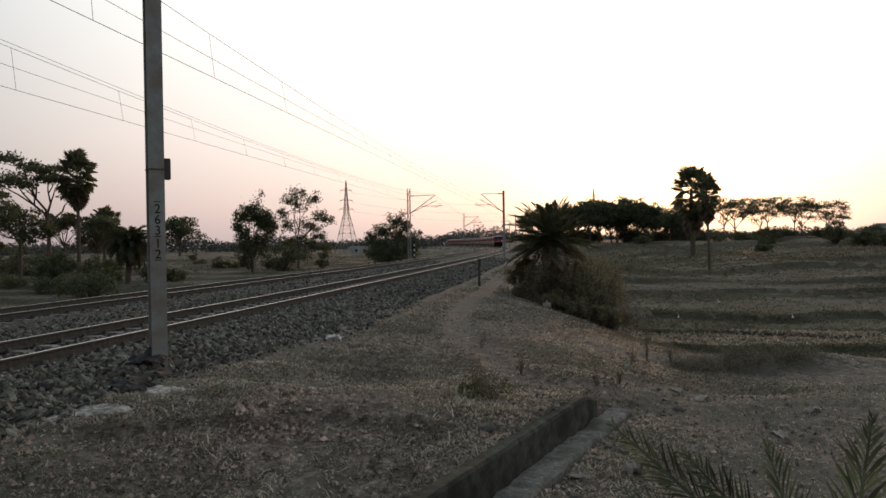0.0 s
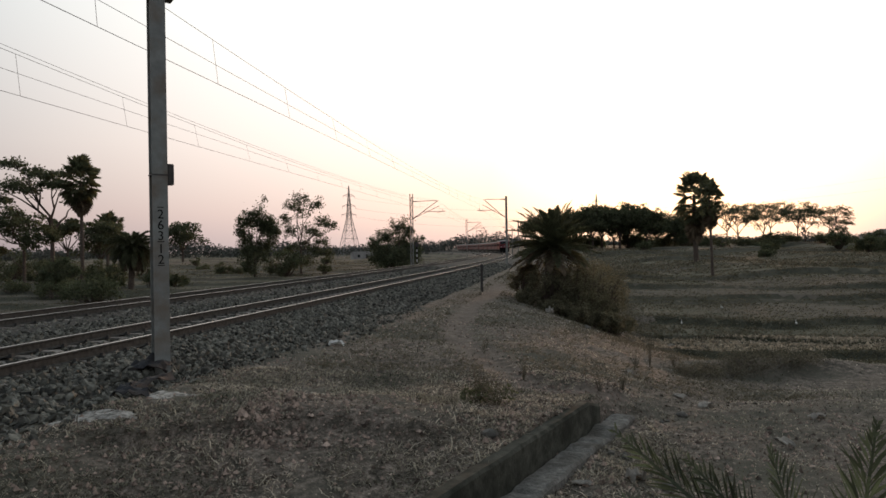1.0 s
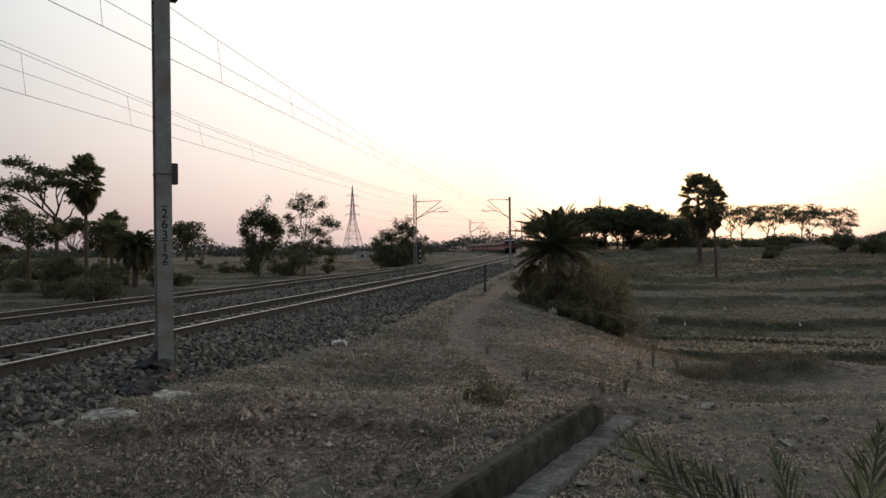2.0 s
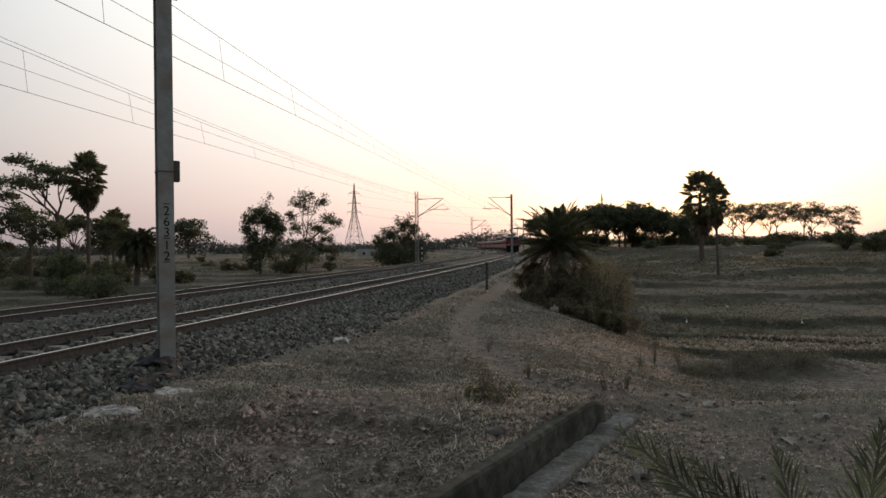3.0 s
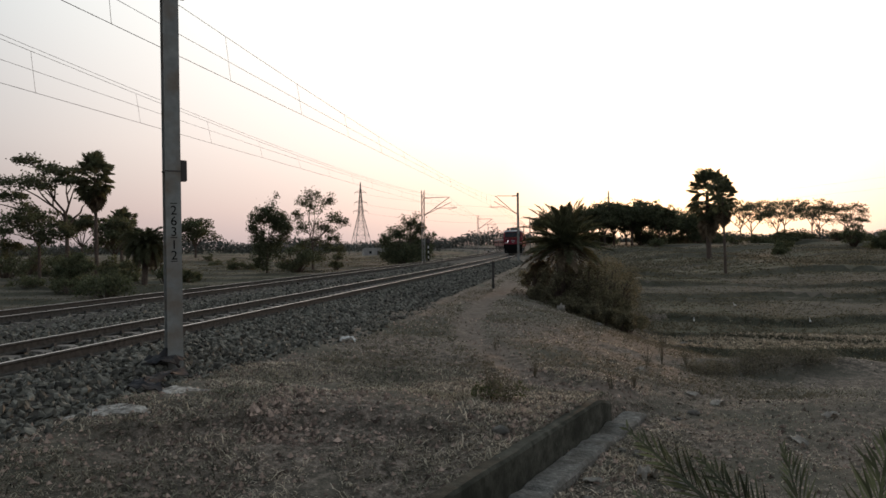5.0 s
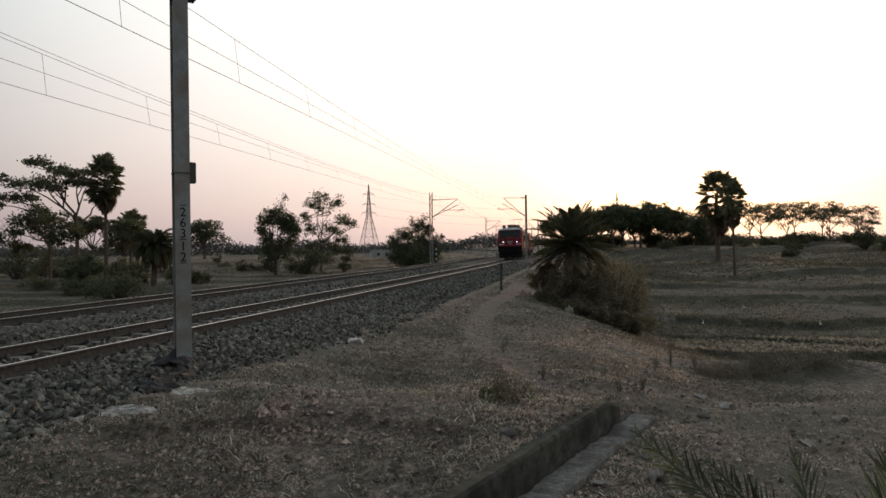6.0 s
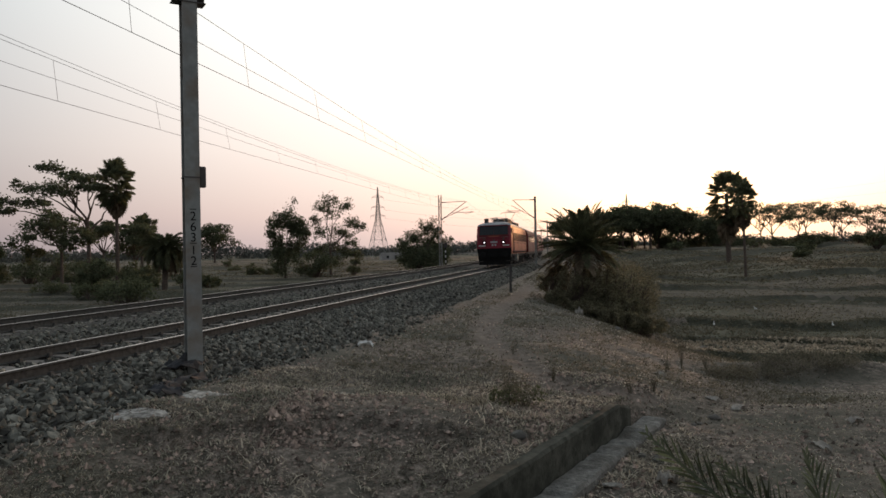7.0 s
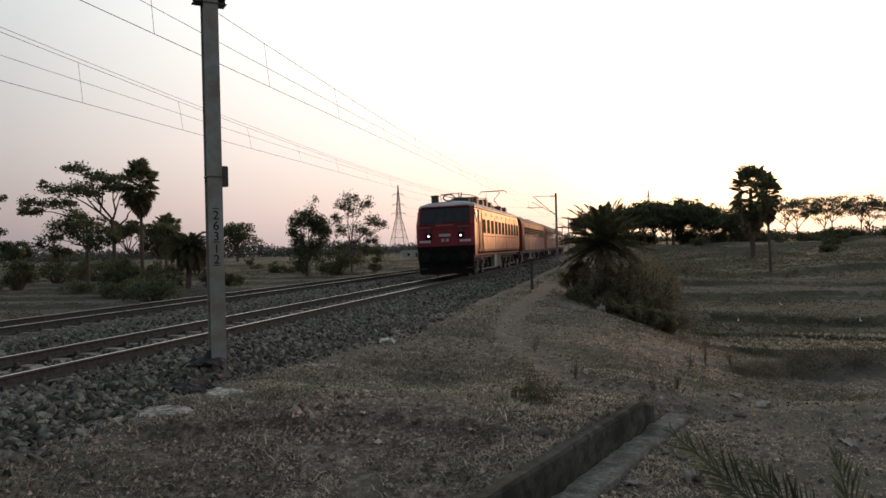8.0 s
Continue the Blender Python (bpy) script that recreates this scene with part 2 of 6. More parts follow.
ARC_S = np.concatenate([[0], np.cumsum(np.sqrt(1 + line_slope((ARC_Y[1:] + ARC_Y[:-1]) / 2) ** 2) * 0.2)])


def on_line(s, u=0.0, z=0.0):
    """Point at arc length s, u to the right, z up."""
    y = float(np.interp(s, ARC_S, ARC_Y))
    m = line_slope(y)
    q = math.sqrt(1 + m * m)
    return Vector((line_x(y) + u / q, y - u * m / q, z))


def s_at(y):
    return float(np.interp(y, ARC_Y, ARC_S))


def line_turn(s):
    """Degrees about z that turn +y to the line's heading."""
    return -math.degrees(math.atan(line_slope(float(np.interp(s, ARC_S, ARC_Y)))))


# ---- ground ----
def lerp_at(y, ys, zs):
    return np.interp(y, ys, zs)


def smooth01(t):
    t = np.clip(t, 0, 1)
    return t * t * (3 - 2 * t)


PATH = ((3.4, 39), (2.3, 31), (1.16, 24.8), (0.41, 18.4), (0.5, 15.6), (0.92, 13.7), (1.13, 12.1), (1.43, 10.9), (2.0, 10.6), (2.7, 11.0))


def path_distance(x, y):
    """Distance to the trodden path along and down the bank."""
    d = np.full(np.shape(x), 1e9)
    for (ax, ay), (bx, by) in zip(PATH, PATH[1:]):
        q = np.clip(((x - ax) * (bx - ax) + (y - ay) * (by - ay)) / ((bx - ax) ** 2 + (by - ay) ** 2), 0, 1)
        d = np.minimum(d, np.hypot(x - ax - q * (bx - ax), y - ay - q * (by - ay)))
    return d


def ground_z(x, y, fine=True):
    x, y = np.asarray(x, float), np.asarray(y, float)
    u = offset_of(x, y)
    # left fields, right fields in terraces with earth risers
    left = -1.95 + 0.12 * np.sign(vnoise(x / 17, y / 9, 3)) * smooth01((np.abs(vnoise(x / 17, y / 9, 3)) - 0.02) * 12)
    left = left + 0.28 * np.exp(-((((y + 0.25 * x) / 13 + 0.4 * vnoise(x / 40, y / 60, 41)) % 1 - 0.5) / 0.07) ** 2) * (y > 10)
    right = lerp_at(y, [4, 10, 14, 20, 29], [-0.9, -0.95, -1.3, -1.95, -3.05])
    wy = y + 3.2 * vnoise(x / 19, np.floor(y / 14) * 3.1 + 2.2, 5) * smooth01((y - 30) / 25) + 1.5 * vnoise(x / 6, y * 0 + 2.2, 5) + 0.7 * vnoise(x / 3.3, y / 9, 17) + 0.12 * (x - 12) + 0.3 * vnoise(x / 2.1, y * 0 + 7, 6)
    for level, rise, wide in ((26.0, -0.25, 1.0), (34.5, 0.42, 0.6), (40.0, 0.3, 0.6), (54.0, 0.42, 0.8), (66, 0.6, 1.0), (79, 0.65, 1.2), (100, 0.5, 2), (125, 0.6, 3), (160, 0.9, 6), (195, 1.2, 8), (225, 0.6, 8)):
        right = right + rise * (0.75 + 0.6 * vnoise(x / 14 + level, y * 0 + level, 15)) * smooth01((wy - level - 2.5 * vnoise(x / 11 + 3 * level, y * 0, 16) * (level > 45)) / wide)
    bund = np.exp(-((wy - 25.2) / 0.7) ** 2) * 0.35 + np.exp(-((wy - 40.4) / 0.5) ** 2) * 0.12 + np.exp(-((wy - 54.6) / 0.7) ** 2) * 0.2
    right = right + bund * smooth01((u - 10) / 3)
    wall = (x + 1.23) * 0.871 - (y - 3.99) * 0.491
    edge = lerp_at(y, [4, 6, 9.5, 13, 20, 38, 60], [7.3, 7.9, 9.05, 7.6, 6.0, 4.5, 4.3])
    wide = lerp_at(y, [6, 9.5, 13, 20, 40], [0.4, 0.4, 4.6, 8.5, 8.5])
    bank = -0.38 - 0.12 * smooth01((u - 3) / 4)
    z = np.where(u > 0, bank + (right - bank) * smooth01((u - edge) / wide), np.where(u < -SPACING - 3.2, -0.75 + (left + 0.75) * smooth01((-SPACING - 3.2 - u) / 3.0), -0.75))
    far_end = smooth01((y - 9.95) / 1.2)
    by_wall = smooth01((12.2 - y) / 1.4) * smooth01((u - 3) / 3)
    z = z * (1 - by_wall) + by_wall * (-0.57 - 0.43 * smooth01((wall + 0.07 + 0.5 * far_end) / (0.08 + 1.5 * far_end)))
    # mound beside the mast, falling towards the eye; worn path along the bank
    z = z + 0.30 * np.exp(-((x + 1.6) / 2.3) ** 2 - ((y - 8.7) / 1.3) ** 2) - 0.22 * smooth01((7.4 - y) / 1.6) * smooth01((u - 2.6) / 2) * (wall < 0.05)
    scarp = smooth01((x + 4.5) / 1.2) * smooth01((0.6 - x) / 1.0)
    z = z - 0.13 * scarp * smooth01((8.0 + 0.45 * vnoise(x * 0.9, x * 0 + 3, 44) + 0.15 * vnoise(x * 3.7, x * 0 + 5, 45) - y) / 0.22)
    z = z - 0.05 * np.exp(-(path_distance(x, y) / 0.3) ** 2)
    z = z + (0.0 - z) * smooth01((3.2 - np.hypot(x, y)) / 2.2)
    # heap of earth before the fields
    z = z + 0.5 * np.exp(-((x - 8.2) / 2.6) ** 2 - ((y - 16.5) / 0.9) ** 2)
    if fine:
        near = np.clip(1.6 - np.hypot(x, y - 8) / 25, 0.15, 1)
        lump = 0.036 * vnoise(x * 1.3, y * 1.3, 11) + 0.02 * vnoise(x * 3.1, y * 3.1, 12) + 0.016 * vnoise(x * 7.3, y * 7.3, 13) + 0.012 * vnoise(x * 15, y * 15, 14)
        z = z + lump * near * np.where((u > 2.4) | (u < -SPACING - 3), 1, 0.2)
        clods = (np.abs(vnoise(x * 2.2, y * 1.7, 21)) * 0.2 + 0.1 * vnoise(x * 5, y * 4, 22)) * smooth01((wy - 27.2) / 1) * smooth01((34.3 - wy) / 1) * (u > 9)
        z = z + clods * 0.6
    return z


def axis(lo, hi, step, far_lo, far_hi, grow, grow_back):
    a = list(np.arange(lo, hi + step / 2, step))
    s = step
    while a[-1] < far_hi:
        s *= grow
        a.append(a[-1] + s)
    b, s = [], step
    v = lo
    while v > far_lo:
        s *= grow_back
        v -= s
        b.append(v)
    return np.array(b[::-1] + a)


def build_ground():
    xs, ys = axis(-6, 7, 0.075, -2600, 2600, 1.03, 1.045), axis(4.6, 14.5, 0.07, -300, 4200, 1.02, 1.08)
    X, Y = np.meshgrid(xs, ys)
    Z = ground_z(X, Y)
    nx, ny = len(xs), len(ys)
    idx = np.arange(nx * ny).reshape(ny, nx)
    f = np.stack([idx[:-1, :-1], idx[:-1, 1:], idx[1:, 1:], idx[1:, :-1]], -1).reshape(-1, 4)
    fx, fy = (X[:-1, :-1] + X[1:, 1:]) / 2, (Y[:-1, :-1] + Y[1:, 1:]) / 2
    U = offset_of(fx, fy) + 1.5 * vnoise(fx / 3, fy / 3, 8)
    cell = np.floor((fy + 0.25 * fx) / 13 + 0.4 * vnoise(fx / 40, fy / 60, 41) + 0.5)
    pale = (hash2(cell, np.floor(fx / 34 + cell * 0.37), 9) > np.where(fx < 0, 0.7, 0.8)) & (np.abs(fx) < 420) & (fy > 30)
    pale |= (np.abs(fx + 40) < 9) & (np.abs(fy + 0.12 * (fx + 40) - 60) < 3.2 + 0.8 * vnoise(fx / 4, fy * 0, 49))
    # field faces above a set steepness take the darker riser colour
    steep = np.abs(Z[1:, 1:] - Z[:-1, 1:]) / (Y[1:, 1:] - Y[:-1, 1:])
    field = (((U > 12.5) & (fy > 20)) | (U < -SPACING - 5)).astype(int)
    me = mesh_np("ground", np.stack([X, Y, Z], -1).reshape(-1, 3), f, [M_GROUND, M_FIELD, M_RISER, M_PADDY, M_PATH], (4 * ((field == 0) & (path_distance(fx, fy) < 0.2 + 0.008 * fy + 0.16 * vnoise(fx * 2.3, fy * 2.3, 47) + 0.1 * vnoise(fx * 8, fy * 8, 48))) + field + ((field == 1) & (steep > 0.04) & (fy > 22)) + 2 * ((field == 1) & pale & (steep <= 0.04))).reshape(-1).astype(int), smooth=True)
    return thing("ground", "dry brown earth bank and harvested fields with stubble", "ground", kind="structure", data=me)


M_GROUND = material("dry_earth", [(0.36, (0.022, 0.02, 0.015)), (0.47, (0.095, 0.082, 0.064)), (0.55, (0.215, 0.175, 0.142)), (0.66, (0.46, 0.385, 0.318))], 7.0, 14, rough=0.97, bump=1.0, bump_scale=30, stain=((0.09, 0.086, 0.065), 0.4), grit=0.85)
M_FIELD = material("harvested_field", [(0.3, (0.042, 0.043, 0.027)), (0.5, (0.09, 0.085, 0.058)), (0.7, (0.18, 0.158, 0.113))], 0.8, 13, rough=0.97, bump=0.8, bump_scale=5, stain=((0.08, 0.08, 0.052), 0.09), grit=0.8)
M_PADDY = material("bare_dry_paddy", [(0.3, (0.045, 0.041, 0.03)), (0.7, (0.125, 0.11, 0.083))], 0.8, 12, rough=0.97, bump=0.6, bump_scale=5, grit=0.8)
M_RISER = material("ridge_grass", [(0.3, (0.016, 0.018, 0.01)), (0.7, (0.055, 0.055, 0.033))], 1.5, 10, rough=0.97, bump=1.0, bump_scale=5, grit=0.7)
M_PATH = material("trodden_earth", [(0.34, (0.055, 0.046, 0.036)), (0.5, (0.135, 0.11, 0.088)), (0.68, (0.26, 0.212, 0.174))], 5.0, 13, rough=0.97, bump=0.6, bump_scale=24, grit=0.8)
build_ground()


def toe_of(y):
    return lerp_at(y, [0, 12, 17, 40, 60], [2.9, 2.85, 4.0, 3.6, 3.3])


def build_ballast():
    ss = np.concatenate([np.arange(s_at(-60), s_at(60), 0.5), np.arange(s_at(60), s_at(560), 4.0)])
    prof = [(-SPACING - 3.3, -0.85), (-SPACING - 1.9, -0.24), (-SPACING - 1.3, -0.2), (-SPACING - 0.6, -0.235), (-SPACING + 0.6, -0.21), (-SPACING + 1.5, -0.16), (-SPACING + 2.2, -0.28), (-2.1, -0.3), (-1.5, -0.2), (-0.6, -0.235), (0.6, -0.21), (1.15, -0.165), (2.3, -0.21), (0, -0.48)]
    v, f = [], []
    n = len(prof)
    for i, s in enumerate(ss):
        y = float(np.interp(s, ARC_S, ARC_Y))
        for j, (u, z) in enumerate(prof):
            v.append(on_line(s, u if j < n - 1 else float(toe_of(y)), z))
        if i:
            a = (i - 1) * n
            f += [(a + j, a + j + 1, a + n + j + 1, a + n + j) for j in range(n - 1)]
    thing("ballast_bed", "grey crushed-stone ballast bed under two railway tracks", "track bed", kind="structure", data=mesh_np("ballast_bed", v, f, M_BALLAST))


build_ballast()


# ---- railway tracks ----
RAIL = [(-0.075, 0), (0.075, 0), (0.075, 0.012), (0.012, 0.03), (0.012, 0.125), (0.036, 0.14), (0.036, 0.165), (0.026, 0.1715), (0.023, 0.172), (-0.023, 0.172), (-0.026, 0.1715), (-0.036, 0.165), (-0.036, 0.14), (-0.012, 0.125), (-0.012, 0.03), (-0.075, 0.012)]


def rail_mesh(u):
    ss = np.concatenate([np.arange(s_at(-60), s_at(80), 1.0), np.arange(s_at(80), s_at(560), 4.0)])
    v, f, mi = [], [], []
    n = len(RAIL)
    centre = 0 if u > -2 else -SPACING
    for i, s in enumerate(ss):
        for a, z in RAIL:
            v.append(on_line(s, u + a, z - 0.172 + CANT * (u - centre)))
        if i:
            b = (i - 1) * n
            for j in range(n):
                f.append((b + j, b + (j + 1) % n, b + n + (j + 1) % n, b + n + j))
                mi.append(1 if 7 <= j <= 9 else 0)
    return mesh_np("rail", v, f, [M_RUST, M_RAILHEAD], mi)


def sleeper_bm():
    bm = extrude(bmesh.new(), [(-1.375, 0), (-1.375, -0.2), (1.375, -0.2), (1.375, 0), (0.5, 0), (0.4, -0.035), (-0.4, -0.035), (-0.5, 0)], pose(0, -0.11, 0), 0.22)
    return bm


def clip_rows(centre, s0, s1):
    """Elastic rail clips with their pads, both sides of each rail."""
    v, f = [], []
    unit = np.array([(-1, -1, -1), (1, -1, -1), (1, 1, -1), (-1, 1, -1), (-.5, -.6, 1), (.5, -.6, 1), (.5, .6, 1), (-.5, .6, 1)], float)
    quads = [(0, 1, 5, 4), (1, 2, 6, 5), (2, 3, 7, 6), (3, 0, 4, 7), (4, 5, 6, 7)]
    for s in np.arange(s0, s1, 0.65):
        for u in (-GAUGE / 2, GAUGE / 2):
            for side in (-0.1, 0.1):
                c = on_line(s, centre + u + side, -0.15 + CANT * u)
                b = len(v)
                v += [tuple(c + Vector((p[0] * 0.04, p[1] * 0.06, p[2] * 0.035))) for p in unit]
                f += [tuple(b + k for k in q) for q in quads]
    return mesh_np("rail_fastening", v, f, M_RUST)


def build_track(centre, label):
    tr = thing("railway_track", label, "railway track", "railway tracks")
    for u in (-GAUGE / 2, GAUGE / 2):
        part("rail", rail_mesh(centre + u), None, tr, "rusty steel rail with a bright worn head")
    tagged(part("rail_fastening", clip_rows(centre, s_at(2), s_at(70)), None, tr), kind="stuff")
    bm = sleeper_bm()
    me = bpy.data.meshes.new("sleeper")
    bm.to_mesh(me)
    bm.free()
    me.materials.append(M_SLEEPER)
    s, count = s_at(4), 0
    rest_v, rest_f = [], []
    while s < s_at(300):
        p = on_line(s, centre, -0.175)
        mt = Matrix.Translation(p) @ pose(0, 0, 0, 0, -math.degrees(CANT), line_turn(s))
        if count < 230:
            part("sleeper", me, None, tr, m=mt)
        else:
            b = len(rest_v)
            rest_v += [tuple(mt @ vv.co) for vv in me.vertices]
            rest_f += [tuple(b + k for k in pl.vertices) for pl in me.polygons]
        s += 0.65
        count += 1
    tagged(part("far_sleepers", mesh_np("far_sleepers", rest_v, rest_f, M_SLEEPER), None, tr), kind="stuff")


build_track(0, "broad-gauge track with worn shiny rails on concrete sleepers")
build_track(-SPACING, "parallel broad-gauge track on concrete sleepers beside the fields")


# ---- overhead line ----
MASTS = [11.15, 83.0, 154.0, 225.0, 296.0, 367.0]
MAST_U = {"right": 2.45, "left": -SPACING - 3.1}


def i_beam(w, d, t, z0, z1):
    """I-section column."""
    a, b = w / 2, d / 2
    o = [(-a, -b), (a, -b), (a, -b + t), (t / 2, -b + t), (t / 2, b - t), (a, b - t), (a, b), (-a, b), (-a, b - t), (-t / 2, b - t), (-t / 2, -b + t), (-a, -b + t)]
    bm = bmesh.new()
    lo = [bm.verts.new((x, y, z0)) for x, y in o]
    hi = [bm.verts.new((x, y, z1)) for x, y in o]
    for k in range(12):
        bm.faces.new((lo[k], lo[(k + 1) % 12], hi[(k + 1) % 12], hi[k]))
    bm.faces.new(lo[::-1])
    bm.faces.new(hi)
    return bm


def lattice(w, d, z0, z1, step, r=0.03):
    segs = []
    for sx in (-1, 1):
        for sy in (-1, 1):
            segs.append(((sx * w / 2, sy * d / 2, z0), (sx * w / 2, sy * d / 2, z1), r * 1.5))
    z, k = z0, 0
    while z + step <= z1:
        for sy in (-1, 1):
            segs.append(((-w / 2, sy * d / 2, z), (w / 2, sy * d / 2, z), r))
            segs.append(((-w / 2 if k % 2 else w / 2, sy * d / 2, z), (w / 2 if k % 2 else -w / 2, sy * d / 2, z + step), r))
        for sx in (-1, 1):
            segs.append(((sx * w / 2, -d / 2 if k % 2 else d / 2, z), (sx * w / 2, d / 2 if k % 2 else -d / 2, z + step), r))
        z += step
        k += 1
    return bars(segs)


def insulator(a, b):
    """A ribbed insulator from a to b."""
    a, b = Vector(a), Vector(b)
    pts, radii = [], []
    for i in range(11):
        pts.append(a.lerp(b, i / 10))
        radii.append(0.035 if i % 2 == 0 else 0.085)
    return tube(bmesh.new(), pts, radii, 8)


def cantilever(mast, reach):
    """Bracket arm over the track; +x leads from the mast to the track."""
    part("insulator", insulator((0.12, 0, 7.2), (0.65, 0, 7.2)), M_DARK_STEEL, mast)
    part("insulator", insulator((0.12, 0, 5.1), (0.6, 0, 5.45)), M_DARK_STEEL, mast)
    part("stay_tube", bars([((0.6, 0, 7.2), (reach - 0.1, 0, 7.25), 0.035)], sides=6), M_DARK_STEEL, mast)
    part("bracket_tube", bars([((0.55, 0, 5.4), (reach + 0.1, 0, 7.25), 0.04)], sides=6), M_DARK_STEEL, mast)
    part("brace_tube", bars([((0.55, 0, 5.35), (reach + 0.2, 0, 6.6), 0.03)], sides=6), M_DARK_STEEL, mast)
    part("register_tube", bars([((1.4, 0, 5.95), (reach + 0.9, 0, 5.98), 0.03), ((reach + 0.6, 0, 5.98), (reach + 0.6, 0, 6.25), 0.02)], sides=6), M_DARK_STEEL, mast)
    part("steady_arm", bars([((reach + 0.7, 0, 5.95), (reach - 0.1, 0, 5.8), 0.02)], sides=5), M_DARK_STEEL, mast)


def build_mast(y, side, style):
    s = s_at(y)
    p = on_line(s, MAST_U[side], -0.62)
    p.z = -0.7 if side == "right" else -0.8
    m = Matrix.Translation(p) @ pose(0, 0, 0, 0, 0, line_turn(s) + (180 if side == "right" else 0))
    mast = thing("railway_mast", "tall lattice steel mast with a bracket arm over the track" if style == "lattice" else "tall grey steel column carrying the overhead railway wires", "railway mast", "masts along the railway", m=m)
    dz = -p.z
    if style == "lattice":
        part("column", lattice(0.32, 0.3, 0.2, 8.1 + dz, 0.42, 0.022), M_STEEL, mast)
    else:
        part("column", i_beam(0.24, 0.26, 0.022, 0.3, 7.55 + dz), M_STEEL, mast)
    part("footing", boxes((0, 0, 0.2, 0.62, 0.62, 0.55), bevel=0.04), M_CONCRETE, mast)
    return mast, dz


def raised(mast, dz):
    for ob in mast.children:
        if ob.name.split(".")[0] not in ("column", "footing"):
            ob.location.z += dz


for y in MASTS[1:]:
    for side, style in (("right", "beam"), ("left", "lattice")):
        mast, dz = build_mast(y, side, style)
        cantilever(mast, 2.5 if side == "right" else 3.1)
        raised(mast, dz)


def text_mesh(body, size):
    cu = bpy.data.curves.new("stencil", "FONT")
    cu.body, cu.size, cu.align_x, cu.align_y, cu.extrude = body, size, "CENTER", "CENTER", 0.002
    tmp = new("stencil", cu)
    me = bpy.data.meshes.new_from_object(tmp)
    bpy.data.objects.remove(tmp)
    return me


def build_near_mast():
    """The column beside the camera, with its stencilled number and a small box."""
    p = Vector((-4.3, 11.1, -0.7))
    m = Matrix.Translation(p) @ pose(0, 0, 0, 0, 0, 34)
    mast = thing("railway_mast", "grey painted steel mast with black stencilled number 263 12", "railway mast", "masts along the railway", m=m)
    part("column", i_beam(0.23, 0.21, 0.02, 0.1, 9.0), M_STEEL, mast)
    bm = boxes((0, -0.085, 4.6, 0.006, 0.004, 8.4))
    part("weld_seam", bm, M_STEEL, mast)
    # closing plate between the flanges, so that the column reads as a box on the side of the eye
    part("web_plate", boxes((0.093, 0, 4.6, 0.012, 0.17, 8.8)), M_STEEL, mast)
    part("number_box", boxes((0.185, 0.05, 3.48, 0.10, 0.12, 0.33), bevel=0.01), M_DARK_STEEL, mast, "small dark metal box")
    part("band", boxes((0, 0, 3.46, 0.245, 0.225, 0.02)), M_DARK_STEEL, mast)
    part("cross_arm", boxes((0, 0.0, 6.2, 0.5, 0.24, 0.012), (0, 0, 6.3, 0.5, 0.24, 0.012), (0, 0, 6.25, 0.5, 0.02, 0.1)), M_DARK_STEEL, mast)
    z = 2.92
    for ch in "-263-12-":
        if ch == "-":
            part("stencil_bar", boxes((0, -0.1065, z + 0.04, 0.1, 0.003, 0.012)), M_BLACK, mast)
            z -= 0.035
            continue
        me = text_mesh(ch, 0.2)
        me.materials.clear()
        me.materials.append(M_BLACK)
        part("stencil_digit", me, None, mast, "black stencilled digit " + ch, m=Matrix.Translation((0, -0.107, z - 0.04)) @ pose(0, 0, 0, 90, 0, 0))
        z -= 0.165
    part("footing", boxes((0, 0, 0.0, 0.5, 0.5, 0.55), bevel=0.05), M_CONCRETE, mast, "stained concrete footing")


build_near_mast()


def wire_z(y, low, high):
    """Height of a wire hung at the masts, between its lowest and highest."""
    ys = [-60.85] + MASTS + [438]
    k = max(i for i in range(len(ys) - 1) if ys[i] <= y + 1e-6)
    q = (y - (ys[k] + ys[k + 1]) / 2) / ((ys[k + 1] - ys[k]) / 2)
    return low + (high - low) * q * q


def build_wires(u, group, wires):
    ends = [-60.85] + MASTS + [437.9]
    for a, b in zip(ends, ends[1:]):
        w = thing("overhead_wire", "thin dark overhead contact wire hung on droppers above the track", "overhead wire", group)
        n = 25
        ys = [a + (b - a) * i / n for i in range(n + 1)]
        st = lambda yy: u + 0.18 * math.sin(yy * 0.045)
        for name, lo, hi, r in wires:
            pts = [on_line(s_at(y), u if name != "contact_wire" else st(y), wire_z(min(max(y, a + 0.01), b - 0.01), lo, hi)) for y in ys]
            part(name, tube(bmesh.new(), pts, r, 5), M_WIRE, w)
        for i in range(16):
            y = a + (b - a) * (i + 0.5) / 16
            part("dropper", tube(bmesh.new(), [on_line(s_at(y), st(y), wire_z(y, 5.6, 5.82)), on_line(s_at(y), u, wire_z(y, 6.2, 7.2))], 0.005, 4), M_WIRE, w)


CONTACT = (("contact_wire", 5.6, 5.82, 0.007), ("messenger_wire", 6.2, 7.2, 0.0065))
build_wires(0.0, "wires over the near track", CONTACT + (("feeder_wire", 5.98, 6.42, 0.006),))
build_wires(-SPACING, "wires over the far track", CONTACT + (("feeder_wire", 6.06, 6.52, 0.006), ("earth_wire", 6.3, 7.32, 0.006)))


